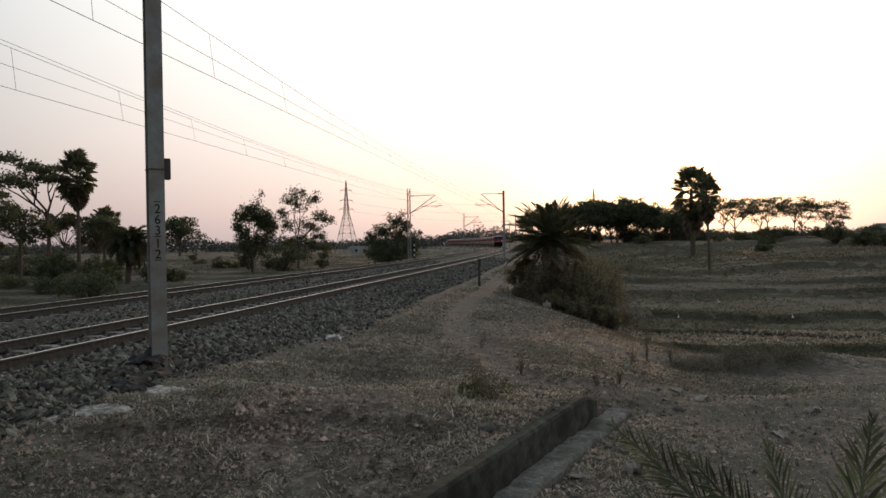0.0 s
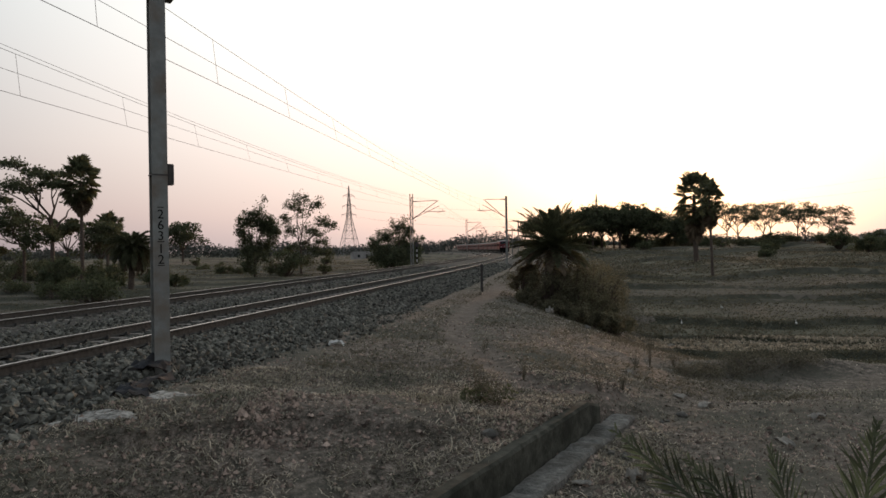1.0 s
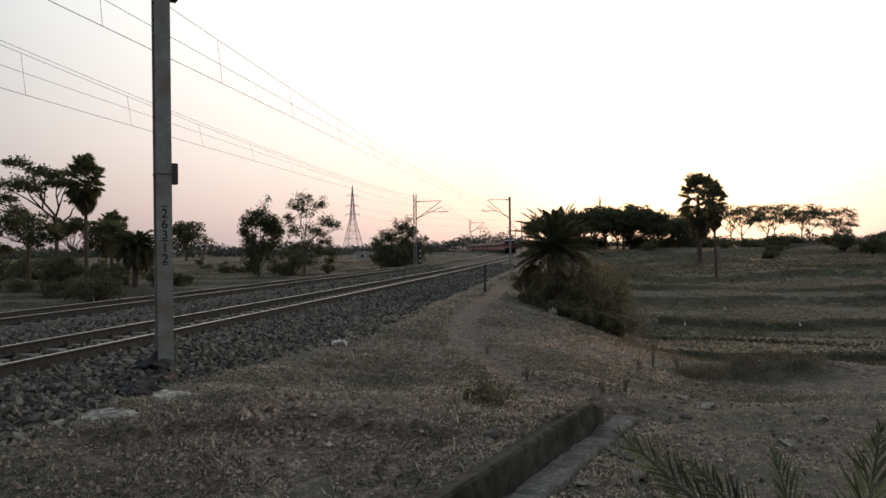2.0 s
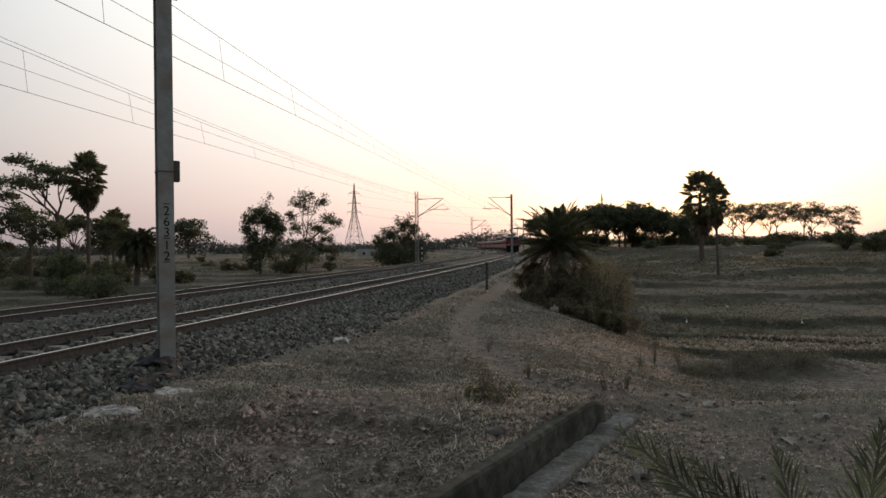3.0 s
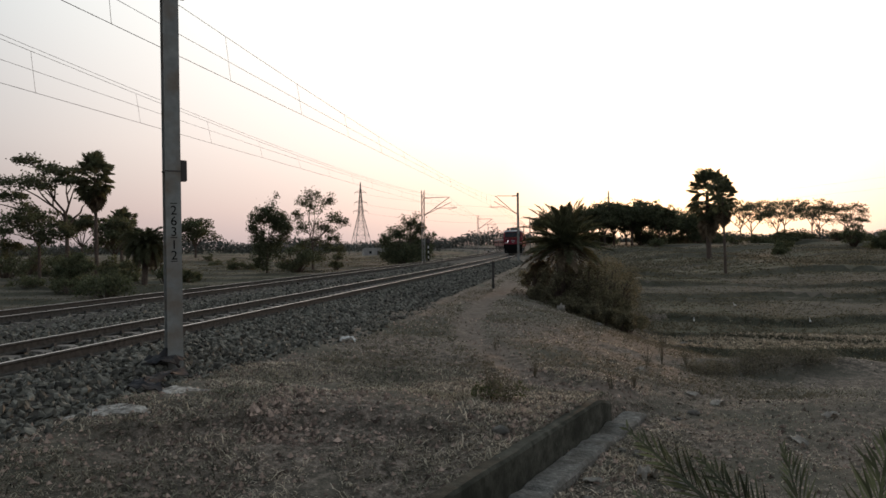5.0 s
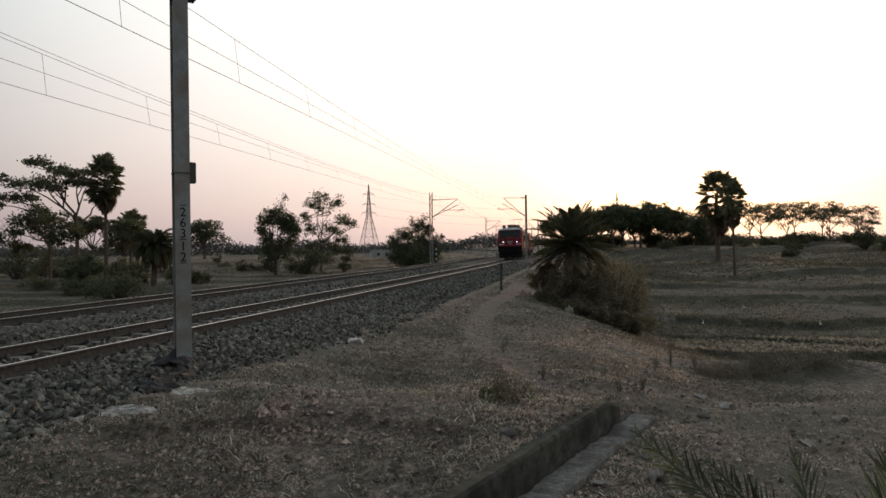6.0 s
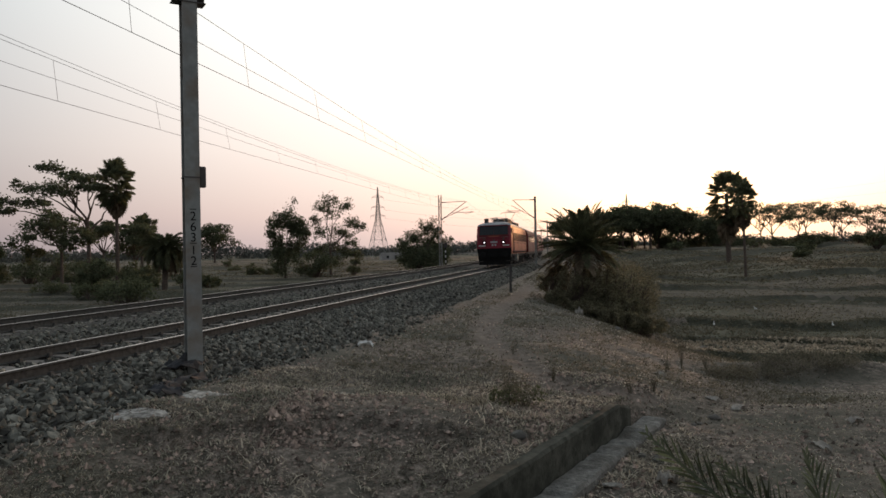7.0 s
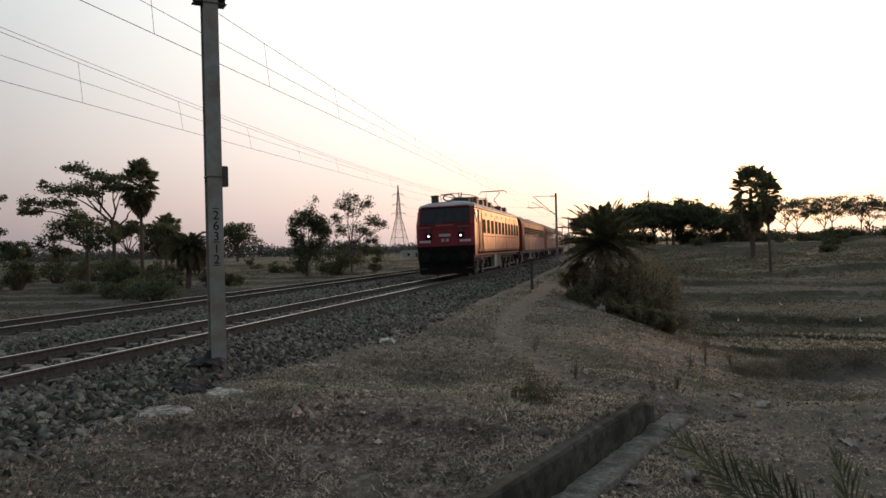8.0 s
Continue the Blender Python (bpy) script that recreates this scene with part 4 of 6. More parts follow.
def spray_tree(height, lobes, seed, fork=0.4, trunk=0.2, leaf=0.18, per=26, twigs=9, thick=0.3, depth=0.8, lean=0.0):
    """Trunk, limbs and twigs that end in flat leafy sprays. Lobes: (across, up, reach) of each bough."""
    rng = np.random.default_rng(seed)
    bm = bmesh.new()
    fk = Vector((lean, 0, height * fork))
    tube(bm, [(0, 0, -0.4), (lean * 0.3, 0.05, height * fork * 0.5), fk], [trunk * 1.3, trunk, trunk * 0.85], 8)
    wide = max(abs(q[0]) for q in lobes)
    pts = []
    order = sorted(range(len(lobes)), key=lambda k: math.atan2(lobes[k][0] - lean, max(lobes[k][1] - fk.z, 0.1)))
    size = max(3, round(len(lobes) / 4))
    spread = [(1 if k % 2 else -1) * (0.25 + 0.75 * rng.random()) * depth * math.sqrt(max(wide * wide - q[0] * q[0], 0.15 * wide * wide)) for k, q in enumerate(lobes)]
    joint = {}
    for g in range(0, len(order), size):
        some = order[g:g + size]
        c = sum((Vector((lobes[k][0], spread[k], lobes[k][1])) for k in some), Vector()) / len(some)
        if c.z > fk.z:
            j = fk.lerp(c, 0.42) + Vector((rng.normal(), rng.normal(), 0)) * 0.03 * height
            tube(bm, [fk - Vector((0, 0, 0.1 * height * fork * rng.random())), fk.lerp(j, 0.5) + Vector((rng.normal(), rng.normal(), 0.6)) * 0.015 * height, j], [trunk * 0.75, trunk * 0.6, trunk * 0.5], 7)
        else:
            j = fk
        joint.update({k: j for k in some})
    for k, (dx, dz, reach) in enumerate(lobes):
        end = Vector((dx, spread[k], dz))
        start = joint[k] if dz > fk.z else Vector((0, 0, max(dz * 0.45, 0.3)))
        bow = (end - start).length
        mid = start.lerp(end, 0.55) + Vector((rng.normal() * 0.1, rng.normal() * 0.1, 0.08)) * bow
        tube(bm, [start, start.lerp(mid, 0.5) + Vector((rng.normal() * 0.05, 0, 0.03)) * bow, mid, end], [trunk * 0.45, trunk * 0.34, trunk * 0.24, trunk * 0.08], 6)
        for q in range(twigs):
            a, r = rng.random() * 6.283, reach * (0.25 + 0.75 * rng.random() ** 0.6)
            tip = end + Vector((r * math.cos(a), r * math.sin(a), thick * reach * rng.normal() * 0.75))
            tube(bm, [mid.lerp(end, 0.3 + 0.7 * rng.random()), end.lerp(tip, 0.5) + Vector((0, 0, 0.05 * reach)), tip], [trunk * 0.13, trunk * 0.09, trunk * 0.035], 4)
            c = rng.normal(size=(per, 3)) * np.array([0.3, 0.3, 0.1 + 0.25 * thick]) * reach * (0.6 + 0.7 * rng.random())
            c[:, 2] -= 0.12 * np.hypot(c[:, 0], c[:, 1])
            pts.append(c + np.array(tip))
    me_t = bpy.data.meshes.new("trunk")
    bm.to_mesh(me_t)
    bm.free()
    me_t.materials.append(M_BARK)
    pts = np.concatenate(pts)
    v, f = leaf_cards(pts, leaf * (0.5 + 0.8 * rng.random(len(pts))), rng, 0.25)
    return me_t, mesh_np("crown", v, f, M_LEAF)


def dome_lobes(height, radius, low, count, seed, reach=0.3):
    """Boughs spread evenly over a rounded crown."""
    rng = np.random.default_rng(seed)
    out = []
    for k in range(count):
        q = (k + 0.5) / count
        a = k * 2.39996 + rng.random()
        r = radius * math.sqrt(q) * (0.8 + 0.25 * rng.random())
        out.append((r * math.cos(a), low + (height - low) * math.sqrt(max(1 - (r / radius) ** 2 * 0.9, 0.03)) * (0.72 + 0.26 * rng.random()), radius * reach * (0.75 + 0.5 * rng.random())))
    return out


def plant(name, label, category, meshes, m, group=""):
    ob = thing(name, label, category, group, m=m)
    part("trunk", meshes[0], None, ob)
    part("crown", meshes[1], None, ob)
    return ob


def stand(x, y, turn=0, sink=0.0):
    return pose(x, y, float(ground_z(np.array(x), np.array(y))) - sink, 0, 0, turn)


def fan_leaf(rng, stalk, size):
    """A folded palmyra fan on its stalk, along +x."""
    v, f = [(0, -0.03, 0), (0, 0.03, 0), (stalk, 0.02, 0), (stalk, -0.02, 0)], [(0, 1, 2), (0, 2, 3)]
    n = 15
    for k in range(n):
        a = math.radians(-125 + 250 * (k + 0.5) / n)
        w = math.radians(250 / n * 0.5)
        L = size * (0.85 + 0.15 * rng.random()) * (1 - 0.15 * abs(a) / 2.2)
        b = len(v)
        v += [(stalk, 0, 0), (stalk + L * 0.7 * math.cos(a - w), L * 0.7 * math.sin(a - w), 0.05), (stalk + L * math.cos(a), L * math.sin(a), -0.12 - 0.2 * rng.random() * L), (stalk + L * 0.7 * math.cos(a + w), L * 0.7 * math.sin(a + w), -0.05)]
        f += [(b, b + 1, b + 2), (b, b + 2, b + 3)]
    return np.array(v), np.array(f)


def palmyra_meshes(height, seed, crown=1.9, leaves=44, trunk=0.2, skirt=1.0):
    rng = np.random.default_rng(seed)
    bm = bmesh.new()
    pts, radii = [], []
    for i in range(13):
        q = i / 12
        pts.append((0.12 * math.sin(q * 2.2 + seed), 0.1 * math.sin(q * 1.7), -0.4 + (height - crown * 0.9 + 0.4) * q))
        radii.append(trunk * (1.35 - 0.55 * q + (0.04 if i % 2 else 0)))
    tube(bm, pts, radii, 10)
    me_t = bpy.data.meshes.new("trunk")
    bm.to_mesh(me_t)
    bm.free()
    me_t.materials.append(M_BARK)
    V, F, I, n = [], [], [], 0
    top = Vector(pts[-1])
    for k in range(leaves):
        q = (k + 0.5) / leaves
        pitch = math.radians(84 - 168 * q ** 0.85)
        yaw = k * 2.39996 + rng.random() * 0.5
        v, f = fan_leaf(rng, crown * (0.56 - 0.2 * q) * (0.75 + 0.5 * rng.random()), crown * 0.46)
        rot = np.array(Euler((rng.normal() * 0.5, -pitch, yaw)).to_matrix())
        v = v @ rot.T + np.array(top) + np.array([0, 0, 0.25 - 0.3 * q - crown * skirt * q * q])
        V.append(v)
        F.append(f + n)
        I.append(np.full(len(f), 1 if q > 0.78 else 0))
        n += len(v)
    return me_t, mesh_np("crown", np.concatenate(V), np.concatenate(F), [M_PALM, M_DRYPALM], np.concatenate(I))


def frond_arrays(length, rng, droop=0.9, leaflets=46, leaf_len=0.36, width=0.022, rise=0.9, vee=0.5):
    """A pinnate frond from the origin along +x: bent rachis and paired narrow leaflets."""
    v, f = [], []
    pts = []
    ang = rise
    p = np.array([0.0, 0.0, 0.0])
    n = 14
    for i in range(n + 1):
        pts.append(p.copy())
        p = p + np.array([math.cos(ang), 0, math.sin(ang)]) * length / n
        ang -= droop / n
    pts = np.array(pts)
    for i in range(n):
        w0, w1 = 0.02 * length * (1 - i / n) ** 0.8 * 0.5 + 0.004, 0.02 * length * (1 - (i + 1) / n) ** 0.8 * 0.5 + 0.004
        b = len(v)
        v += [pts[i] + [0, -w0, 0], pts[i] + [0, w0, 0], pts[i + 1] + [0, w1, 0], pts[i + 1] + [0, -w1, 0], pts[i] + [0, 0, -w0 * 1.3], pts[i + 1] + [0, 0, -w1 * 1.3]]
        f += [(b, b + 1, b + 2), (b, b + 2, b + 3), (b, b + 4, b + 5), (b, b + 5, b + 3), (b + 1, b + 2, b + 5), (b + 1, b + 5, b + 4)]
    for k in range(leaflets):
        q = 0.14 + 0.86 * (k + 0.5) / leaflets
        i = min(int(q * n), n - 1)
        c = pts[i] + (pts[i + 1] - pts[i]) * (q * n - i)
        d = (pts[i + 1] - pts[i]) / np.linalg.norm(pts[i + 1] - pts[i])
        up = np.array([-d[2], 0, d[0]])
        L = leaf_len * (math.sin(math.pi * min(q * 0.9 + 0.14, 1)) ** 0.6 * 0.85 + 0.15) * (0.85 + 0.3 * rng.random())
        for s in (-1, 1):
            sweep = 0.75 + 0.35 * q + 0.12 * rng.normal()
            way = d * math.sin(sweep) * 1.0 + np.array([0, s, 0]) * math.cos(sweep) * math.cos(vee) + up * math.cos(sweep) * math.sin(vee) * (0.8 + 0.5 * rng.random())
            way = way / np.linalg.norm(way)
            tip = c + way * L + np.array([0, 0, -0.10 * L])
            mid = c + way * L * 0.45
            side = np.cross(way, up)
            side = side / (np.linalg.norm(side) + 1e-9) * width
            b = len(v)
            v += [c, mid + side, tip, mid - side]
            f += [(b, b + 1, b + 2), (b, b + 2, b + 3)]
    return np.array(v), np.array(f)


def date_palm_meshes(trunk_h, length, count, seed, low=-0.5, high=1.35, leaf_len=0.5, width=0.03, bend=0.75):
    rng = np.random.default_rng(seed)
    bm = bmesh.new()
    pts = [(0, 0, -0.5)] + [(0.03 * i, 0, trunk_h * i / 8) for i in range(9)]
    tube(bm, pts, [0.3] + [0.26 + (0.05 if i % 2 else 0) for i in range(9)], 10)
    me_t = bpy.data.meshes.new("trunk")
    bm.to_mesh(me_t)
    bm.free()
    me_t.materials.append(M_BARK)
    V, F, I, n = [], [], [], 0
    for k in range(count):
        q = (k + 0.5) / count
        rise = high + (low - high) * q
        v, f = frond_arrays(length * (0.8 + 0.3 * rng.random()), rng, bend + 0.5 * rng.random(), 44, leaf_len, width, rise)
        rot = np.array(Euler((rng.normal() * 0.15, 0, k * 2.39996 + rng.random() * 0.4)).to_matrix())
        V.append(v @ rot.T + np.array([pts[-1][0], 0, trunk_h]))
        F.append(f + n)
        I.append(np.full(len(f), 1 if q > 0.88 else 0))
        n += len(v)
    return me_t, mesh_np("crown", np.concatenate(V), np.concatenate(F), [M_PALM, M_DRYPALM], np.concatenate(I))


def bush_meshes(height, radius, seed, leaf=0.12, n_tips=26, per=80, mat=None):
    rng = np.random.default_rng(seed)
    bm = bmesh.new()
    tips = []
    for k in range(n_tips):
        a, r = rng.random() * 6.283, radius * math.sqrt(rng.random()) * 0.85
        tip = Vector((r * math.cos(a), r * math.sin(a), height * (0.25 + 0.68 * rng.random()) * (1 - 0.45 * (r / radius) ** 2)))
        tube(bm, [(0.2 * tip.x, 0.2 * tip.y, -0.15), (0.6 * tip.x, 0.6 * tip.y, tip.z * 0.55), tip], [0.025 * height, 0.014 * height, 0.005 * height], 4)
        tips.append(tip)
    me_t = bpy.data.meshes.new("stems")
    bm.to_mesh(me_t)
    bm.free()
    me_t.materials.append(M_BARK)
    pts = clump_points(tips, per, radius * 0.3, rng, 0.8)
    pts[:, 2] = np.abs(pts[:, 2])
    v, f = leaf_cards(pts, leaf * 0.8 * (0.6 + 0.8 * rng.random(len(pts))), rng)
    return me_t, mesh_np("leaves", v, f, mat or M_LEAF)


def bush(label, meshes, m, name="bush", group=""):
    ob = thing(name, label, "bush", group, m=m)
    tagged(part("branchwork", meshes[0], None, ob), kind="stuff")
    part("foliage", meshes[1], None, ob)
    return ob


# left of the line
plant("tree", "tall dark tree with a broad flat open crown", "tree", spray_tree(14.3, ((-4.3, 14.7, 1.5), (-9.2, 10.6, 1.7), (-6.9, 12.0, 1.7), (-4.0, 13.0, 1.8), (-1.3, 13.6, 1.7), (0.8, 14.2, 1.6), (-5.9, 10.3, 1.5), (1.6, 12.6, 1.5), (-9.4, 9.2, 1.2), (-2.6, 14.4, 1.3), (-3.0, 11.6, 1.6), (2.9, 10.6, 1.2), (0.2, 12.2, 1.4)), 3, 0.47, 0.26, 0.2, 44, 12, 0.22), stand(-50.0, 93.3, 27))
plant("palmyra_palm", "tall palmyra palm with a round crown and slim trunk", "palm tree", palmyra_meshes(15.6, 1, 3.1, 64, 0.2, 0.75), stand(-45.5, 91.7))
plant("tree", "low dark leafy tree standing in the field", "tree", spray_tree(8.4, ((-0.5, 7.8, 1.5), (-2.8, 6.8, 1.4), (-3.8, 5.2, 1.1), (-1.2, 5.6, 1.5), (1.2, 6.2, 1.5), (-2.7, 3.9, 1.0), (1.0, 4.7, 1.2), (0.3, 7.0, 1.6), (2.3, 5.2, 1.1), (-1.6, 6.8, 1.4)), 5, 0.5, 0.15, 0.17, 60, 11, 0.4), stand(-45.0, 78.2, 28))
plant("palmyra_palm", "shorter palmyra palm standing behind other trees", "palm tree", palmyra_meshes(10.5, 4, 3.2, 44, 0.2, 0.5), stand(-54.7, 119.2))
plant("tree", "dense dark tree beside a palmyra palm", "tree", tree_parts(8.0, 4.2, 8, 0.3, False, 0, 0.24, 140, 0.2, 8, 0.3), stand(-50.5, 108))
plant("tree", "dark tree with a thin trunk beside palms", "tree", tree_parts(8.8, 3.6, 18, 0.45, True, 0, 0.24, 120, 0.18, 7, 0.26), stand(-52.0, 101))
plant("date_palm", "shaggy date palm beside the field path", "palm tree", date_palm_meshes(3.9, 2.7, 96, 2, -0.75, 1.35, 0.6, 0.05, 1.1), stand(-29.3, 68.5))
plant("tree", "distant rounded tree on the plain", "tree", tree_parts(14, 8.5, 9, 0.28, False, 0, 0.5, 120, 0.4, 9, 0.3), stand(-93, 262))
plant("tree", "bushy tree with a rounded crown and several stems", "tree", spray_tree(8.9, ((0.5, 8.2, 1.0), (-1.0, 7.0, 1.0), (1.7, 7.2, 1.0), (-1.6, 5.5, 1.0), (0.5, 6.3, 1.2), (2.2, 5.5, 1.0), (-0.3, 4.4, 1.1), (1.5, 4.1, 1.0), (-1.1, 3.3, 0.9), (0.6, 2.9, 0.9), (-0.5, 1.7, 0.9), (1.8, 6.4, 1.0), (-0.4, 7.7, 0.9)), 11, 0.3, 0.14, 0.13, 70, 15, 0.85), stand(-23.4, 91.9, 14))
plant("tree", "airy tree with open leafy branches", "tree", spray_tree(12.1, ((0.1, 11.6, 1.1), (-1.2, 10.7, 1.0), (2.0, 10.7, 1.0), (-1.9, 8.5, 1.0), (0.4, 9.6, 1.1), (3.2, 8.2, 1.1), (4.3, 7.5, 0.9), (1.2, 7.0, 1.1), (-1.3, 6.7, 1.0), (2.6, 6.3, 1.0), (3.0, 5.0, 0.9), (0.2, 4.6, 1.1), (2.0, 3.7, 1.0), (3.6, 3.1, 0.9), (1.0, 2.4, 1.0), (-1.5, 4.0, 0.9)), 12, 0.3, 0.15, 0.14, 38, 14, 0.55), stand(-19.9, 104.4, 11) @ Matrix.Diagonal((1, 1, 0.95, 1)))
bush("dark undergrowth under the trees", bush_meshes(3.6, 3.0, 13, 0.17, 30, 90), stand(-20.8, 98))
bush("thick dark bush in the field", bush_meshes(3.1, 1.9, 14, 0.15, 30, 90), stand(-33.6, 63.7))
bush("low spreading bush below the embankment", bush_meshes(1.9, 2.4, 15, 0.13, 36, 80), stand(-26.5, 55.0))
bush("low spreading bush below the embankment", bush_meshes(1.3, 1.2, 16, 0.12, 20, 70), stand(-26.4, 72.5))
bush("low spreading bush below the embankment", bush_meshes(1.6, 1.8, 17, 0.12, 24, 70), stand(-31.0, 58.5))
plant("tree", "dark bushy tree beside a lattice mast", "tree", spray_tree(7.6, ((0.9, 7.0, 1.2), (-1.8, 5.4, 1.2), (-3.0, 4.0, 1.1), (-0.3, 5.0, 1.3), (2.0, 6.1, 1.2), (1.9, 4.6, 1.2), (-1.2, 3.0, 1.3), (1.0, 3.2, 1.3), (3.6, 4.0, 1.0), (-2.6, 2.2, 1.2), (2.8, 2.2, 1.3), (0.0, 1.6, 1.4)), 19, 0.25, 0.2, 0.15, 70, 14, 0.7), stand(-6.8, 112, 4))
bush("dense bush at the foot of a tree by the line", bush_meshes(4.4, 4.2, 20, 0.22, 34, 100), stand(-6.3, 110))
plant("tree", "leafy tree at the far side of the fields", "tree", tree_parts(13, 3.6, 21, 0.3, False, 0.05, 0.25, 110, 0.2, 8, 0.28), stand(-73.5, 100))
plant("tree", "distant rounded tree on the plain", "tree", tree_parts(7.5, 4.5, 22, 0.25, False, 0, 0.35, 110, 0.25, 8, 0.3), stand(-118, 172))
bush("round dark bush in the field", bush_meshes(3.8, 2.0, 23, 0.15, 30, 80), stand(-50.3, 73.8))

rnd = random.Random(4)
small = [bush_meshes(1.6, 1.3, 71, 0.11, 22, 60), bush_meshes(2.4, 1.5, 72, 0.13, 24, 60), bush_meshes(1.1, 1.6, 73, 0.1, 22, 60)]
for k in range(26):
    y = rnd.uniform(62, 190)
    x = y * rnd.uniform(-0.66, -0.1) - 6
    if offset_of(x, y) < -SPACING - 9:
        bush("small dusty bush on a field ridge", rnd.choice(small), stand(x, y, rnd.uniform(0, 360)), group="bushes on the field ridges")

for x, y, h, r, sd in ((-46.5, 88, 3.4, 2.6, 92), (-40.5, 86, 2.8, 2.4, 93), (-51.5, 96, 3.6, 3.0, 94), (-37.5, 82, 2.2, 2.0, 95), (-56, 90, 3.0, 2.6, 96), (-34, 74, 1.6, 1.6, 97), (-61, 104, 4.2, 3.4, 98)):
    bush("dark undergrowth under the trees", bush_meshes(h, r, sd, 0.16, 28, 70), stand(x, y), group="undergrowth")

# right of the line
for x, y, h, r, sd in ((5.4, 15.2, 0.22, 0.7, 81), (6.3, 15.7, 0.3, 0.8, 82), (7.2, 16.0, 0.34, 0.9, 83), (8.0, 16.2, 0.28, 0.8, 84)):
    bush("tangled dry weeds heaped on the earth", bush_meshes(h, r, sd, 0.026, 36, 60, M_WEED), stand(x, y, 0, 0.05), group="weed heaps")
for x, y, h, r, sd in ((70, 150, 2.0, 2.2, 86), (60, 130, 1.4, 1.8, 87), (101, 170, 3.0, 3.0, 88), (48, 165, 2.2, 2.0, 89), (110, 178, 2.6, 3.2, 90), (76, 190, 2.5, 2.6, 91)):
    bush("dark bush at the field's edge", bush_meshes(h, r, sd, 0.16, 26, 70), stand(x, y))
plant("date_palm", "large shaggy date palm on the slope of the embankment", "palm tree", date_palm_meshes(2.7, 2.2, 78, 6, -0.45, 1.48, 0.44, 0.036, 0.3), stand(4.9, 31.6))
for x, y, h, r, sd in ((4.8, 30.7, 2.5, 1.0, 31), (5.9, 31.5, 2.7, 1.2, 32), (6.6, 33.0, 3.2, 1.4, 33), (7.5, 35.0, 3.7, 1.7, 34), (4.0, 32.6, 1.9, 0.8, 35), (5.6, 30.3, 1.5, 0.9, 36), (6.7, 31.6, 1.7, 1.0, 37), (7.4, 33.2, 1.8, 1.1, 38), (8.4, 37.0, 3.4, 1.6, 39), (4.6, 29.3, 0.6, 0.7, 24), (5.4, 29.0, 0.8, 0.7, 25), (6.3, 29.7, 0.9, 0.8, 26), (3.8, 29.9, 0.7, 0.6, 27), (7.1, 30.7, 0.9, 0.9, 28), (8.0, 32.6, 0.9, 1.0, 29)):
    bush("thick shrub with glare-paled leaves under the date palm", bush_meshes(h, r, sd, 0.055, 46, 110, M_GLARE_LEAF), stand(x, y), group="shrubs under the date palm")
plant("palmyra_palm", "slender palmyra palm standing in the terraced field", "palm tree", palmyra_meshes(10.2, 8, 1.9, 40, 0.12, 1.1), stand(29.7, 77.3))
plant("palmyra_palm", "large palmyra palm with dead leaves hanging down its trunk", "palm tree", palmyra_meshes(13.8, 9, 3.7, 64, 0.3, 1.3), stand(39.9, 110))
def far_umbrella(seed, h):
    rng = np.random.default_rng(seed)
    lobes = []
    for k in range(20):
        dx = -6.6 + 13.2 * (k + rng.random()) / 20
        lobes.append((dx, h * (0.99 - 0.3 * (dx / 6.6) ** 2 * rng.random() - 0.3 * rng.random() ** 1.5), 1.3 + 0.8 * rng.random()))
    return spray_tree(h, lobes, seed, 0.36, 0.2, 0.24, 15, 9, 0.3, 0.9)


def far_dome(seed, h, radius):
    return spray_tree(h, dome_lobes(h * 0.98, radius, h * 0.22, 24, seed, 0.28), seed, 0.3, 0.3, 0.32, 30, 9, 0.5, 0.8)


far_open = [far_umbrella(41, 12.6), far_umbrella(42, 11.8), far_umbrella(46, 13.2)]
far_full = [far_dome(43, 12.6, 6.2), far_dome(44, 11.8, 5.4), far_dome(45, 11.0, 5.8)]
rnd_far = random.Random(31)
for k, (x, y) in enumerate(((79, 228), (86, 234), (92, 226), (98, 232), (104, 227), (110, 235), (116, 229), (122, 236), (128, 231), (135, 239))):
    q = (0.98 + 0.14 * rnd_far.random()) * (1.0 if k < 7 else 0.9 if k < 9 else 0.7)
    plant("tree", "flat-topped open tree in a row along the field's edge", "tree", far_open[k % 3], stand(x, y, 67 * k) @ Matrix.Diagonal((q, q, q, 1)), group="trees along the far field edge")
for k, (x, y, q) in enumerate(((30, 208, 0.9), (35, 203, 0.92), (40, 207, 1.0), (44, 202, 1.0), (48, 208, 1.1), (52, 203, 1.1), (56, 209, 1.08), (60, 204, 1.0), (64, 213, 0.92), (68, 220, 0.85), (72, 216, 0.78), (76, 223, 0.74), (46, 216, 0.95), (54, 218, 0.9))):
    plant("tree", "dense dark tree against the low sun", "tree", far_full[k % 3], stand(x, y, 80 * k, 0.5) @ Matrix.Diagonal((q, q, q, 1)), group="trees along the far field edge")
hedge = [bush_meshes(3.4, 3.4, 58, 0.22, 34, 70), bush_meshes(2.4, 3.8, 59, 0.22, 34, 70)]
for k in range(26):
    bush("low dark hedge along the far edge of the fields", hedge[k % 2], stand(30 + 4.4 * k, 208 + 26 * rnd_far.random(), 50 * k) @ Matrix.Diagonal((1, 1, 1.5 if k < 11 else 1, 1)), name="hedge_bush", group="hedge along the far field edge")
for x, y, h, r, sd in ((87.5, 155, 5.2, 2.7, 51), (90.5, 149.5, 4.0, 3.0, 52), (95.5, 152, 4.2, 3.0, 53), (139, 225, 5, 4, 54)):
    bush("dark bush at the field's edge", bush_meshes(h, r, sd, 0.24, 28, 80), stand(x, y))


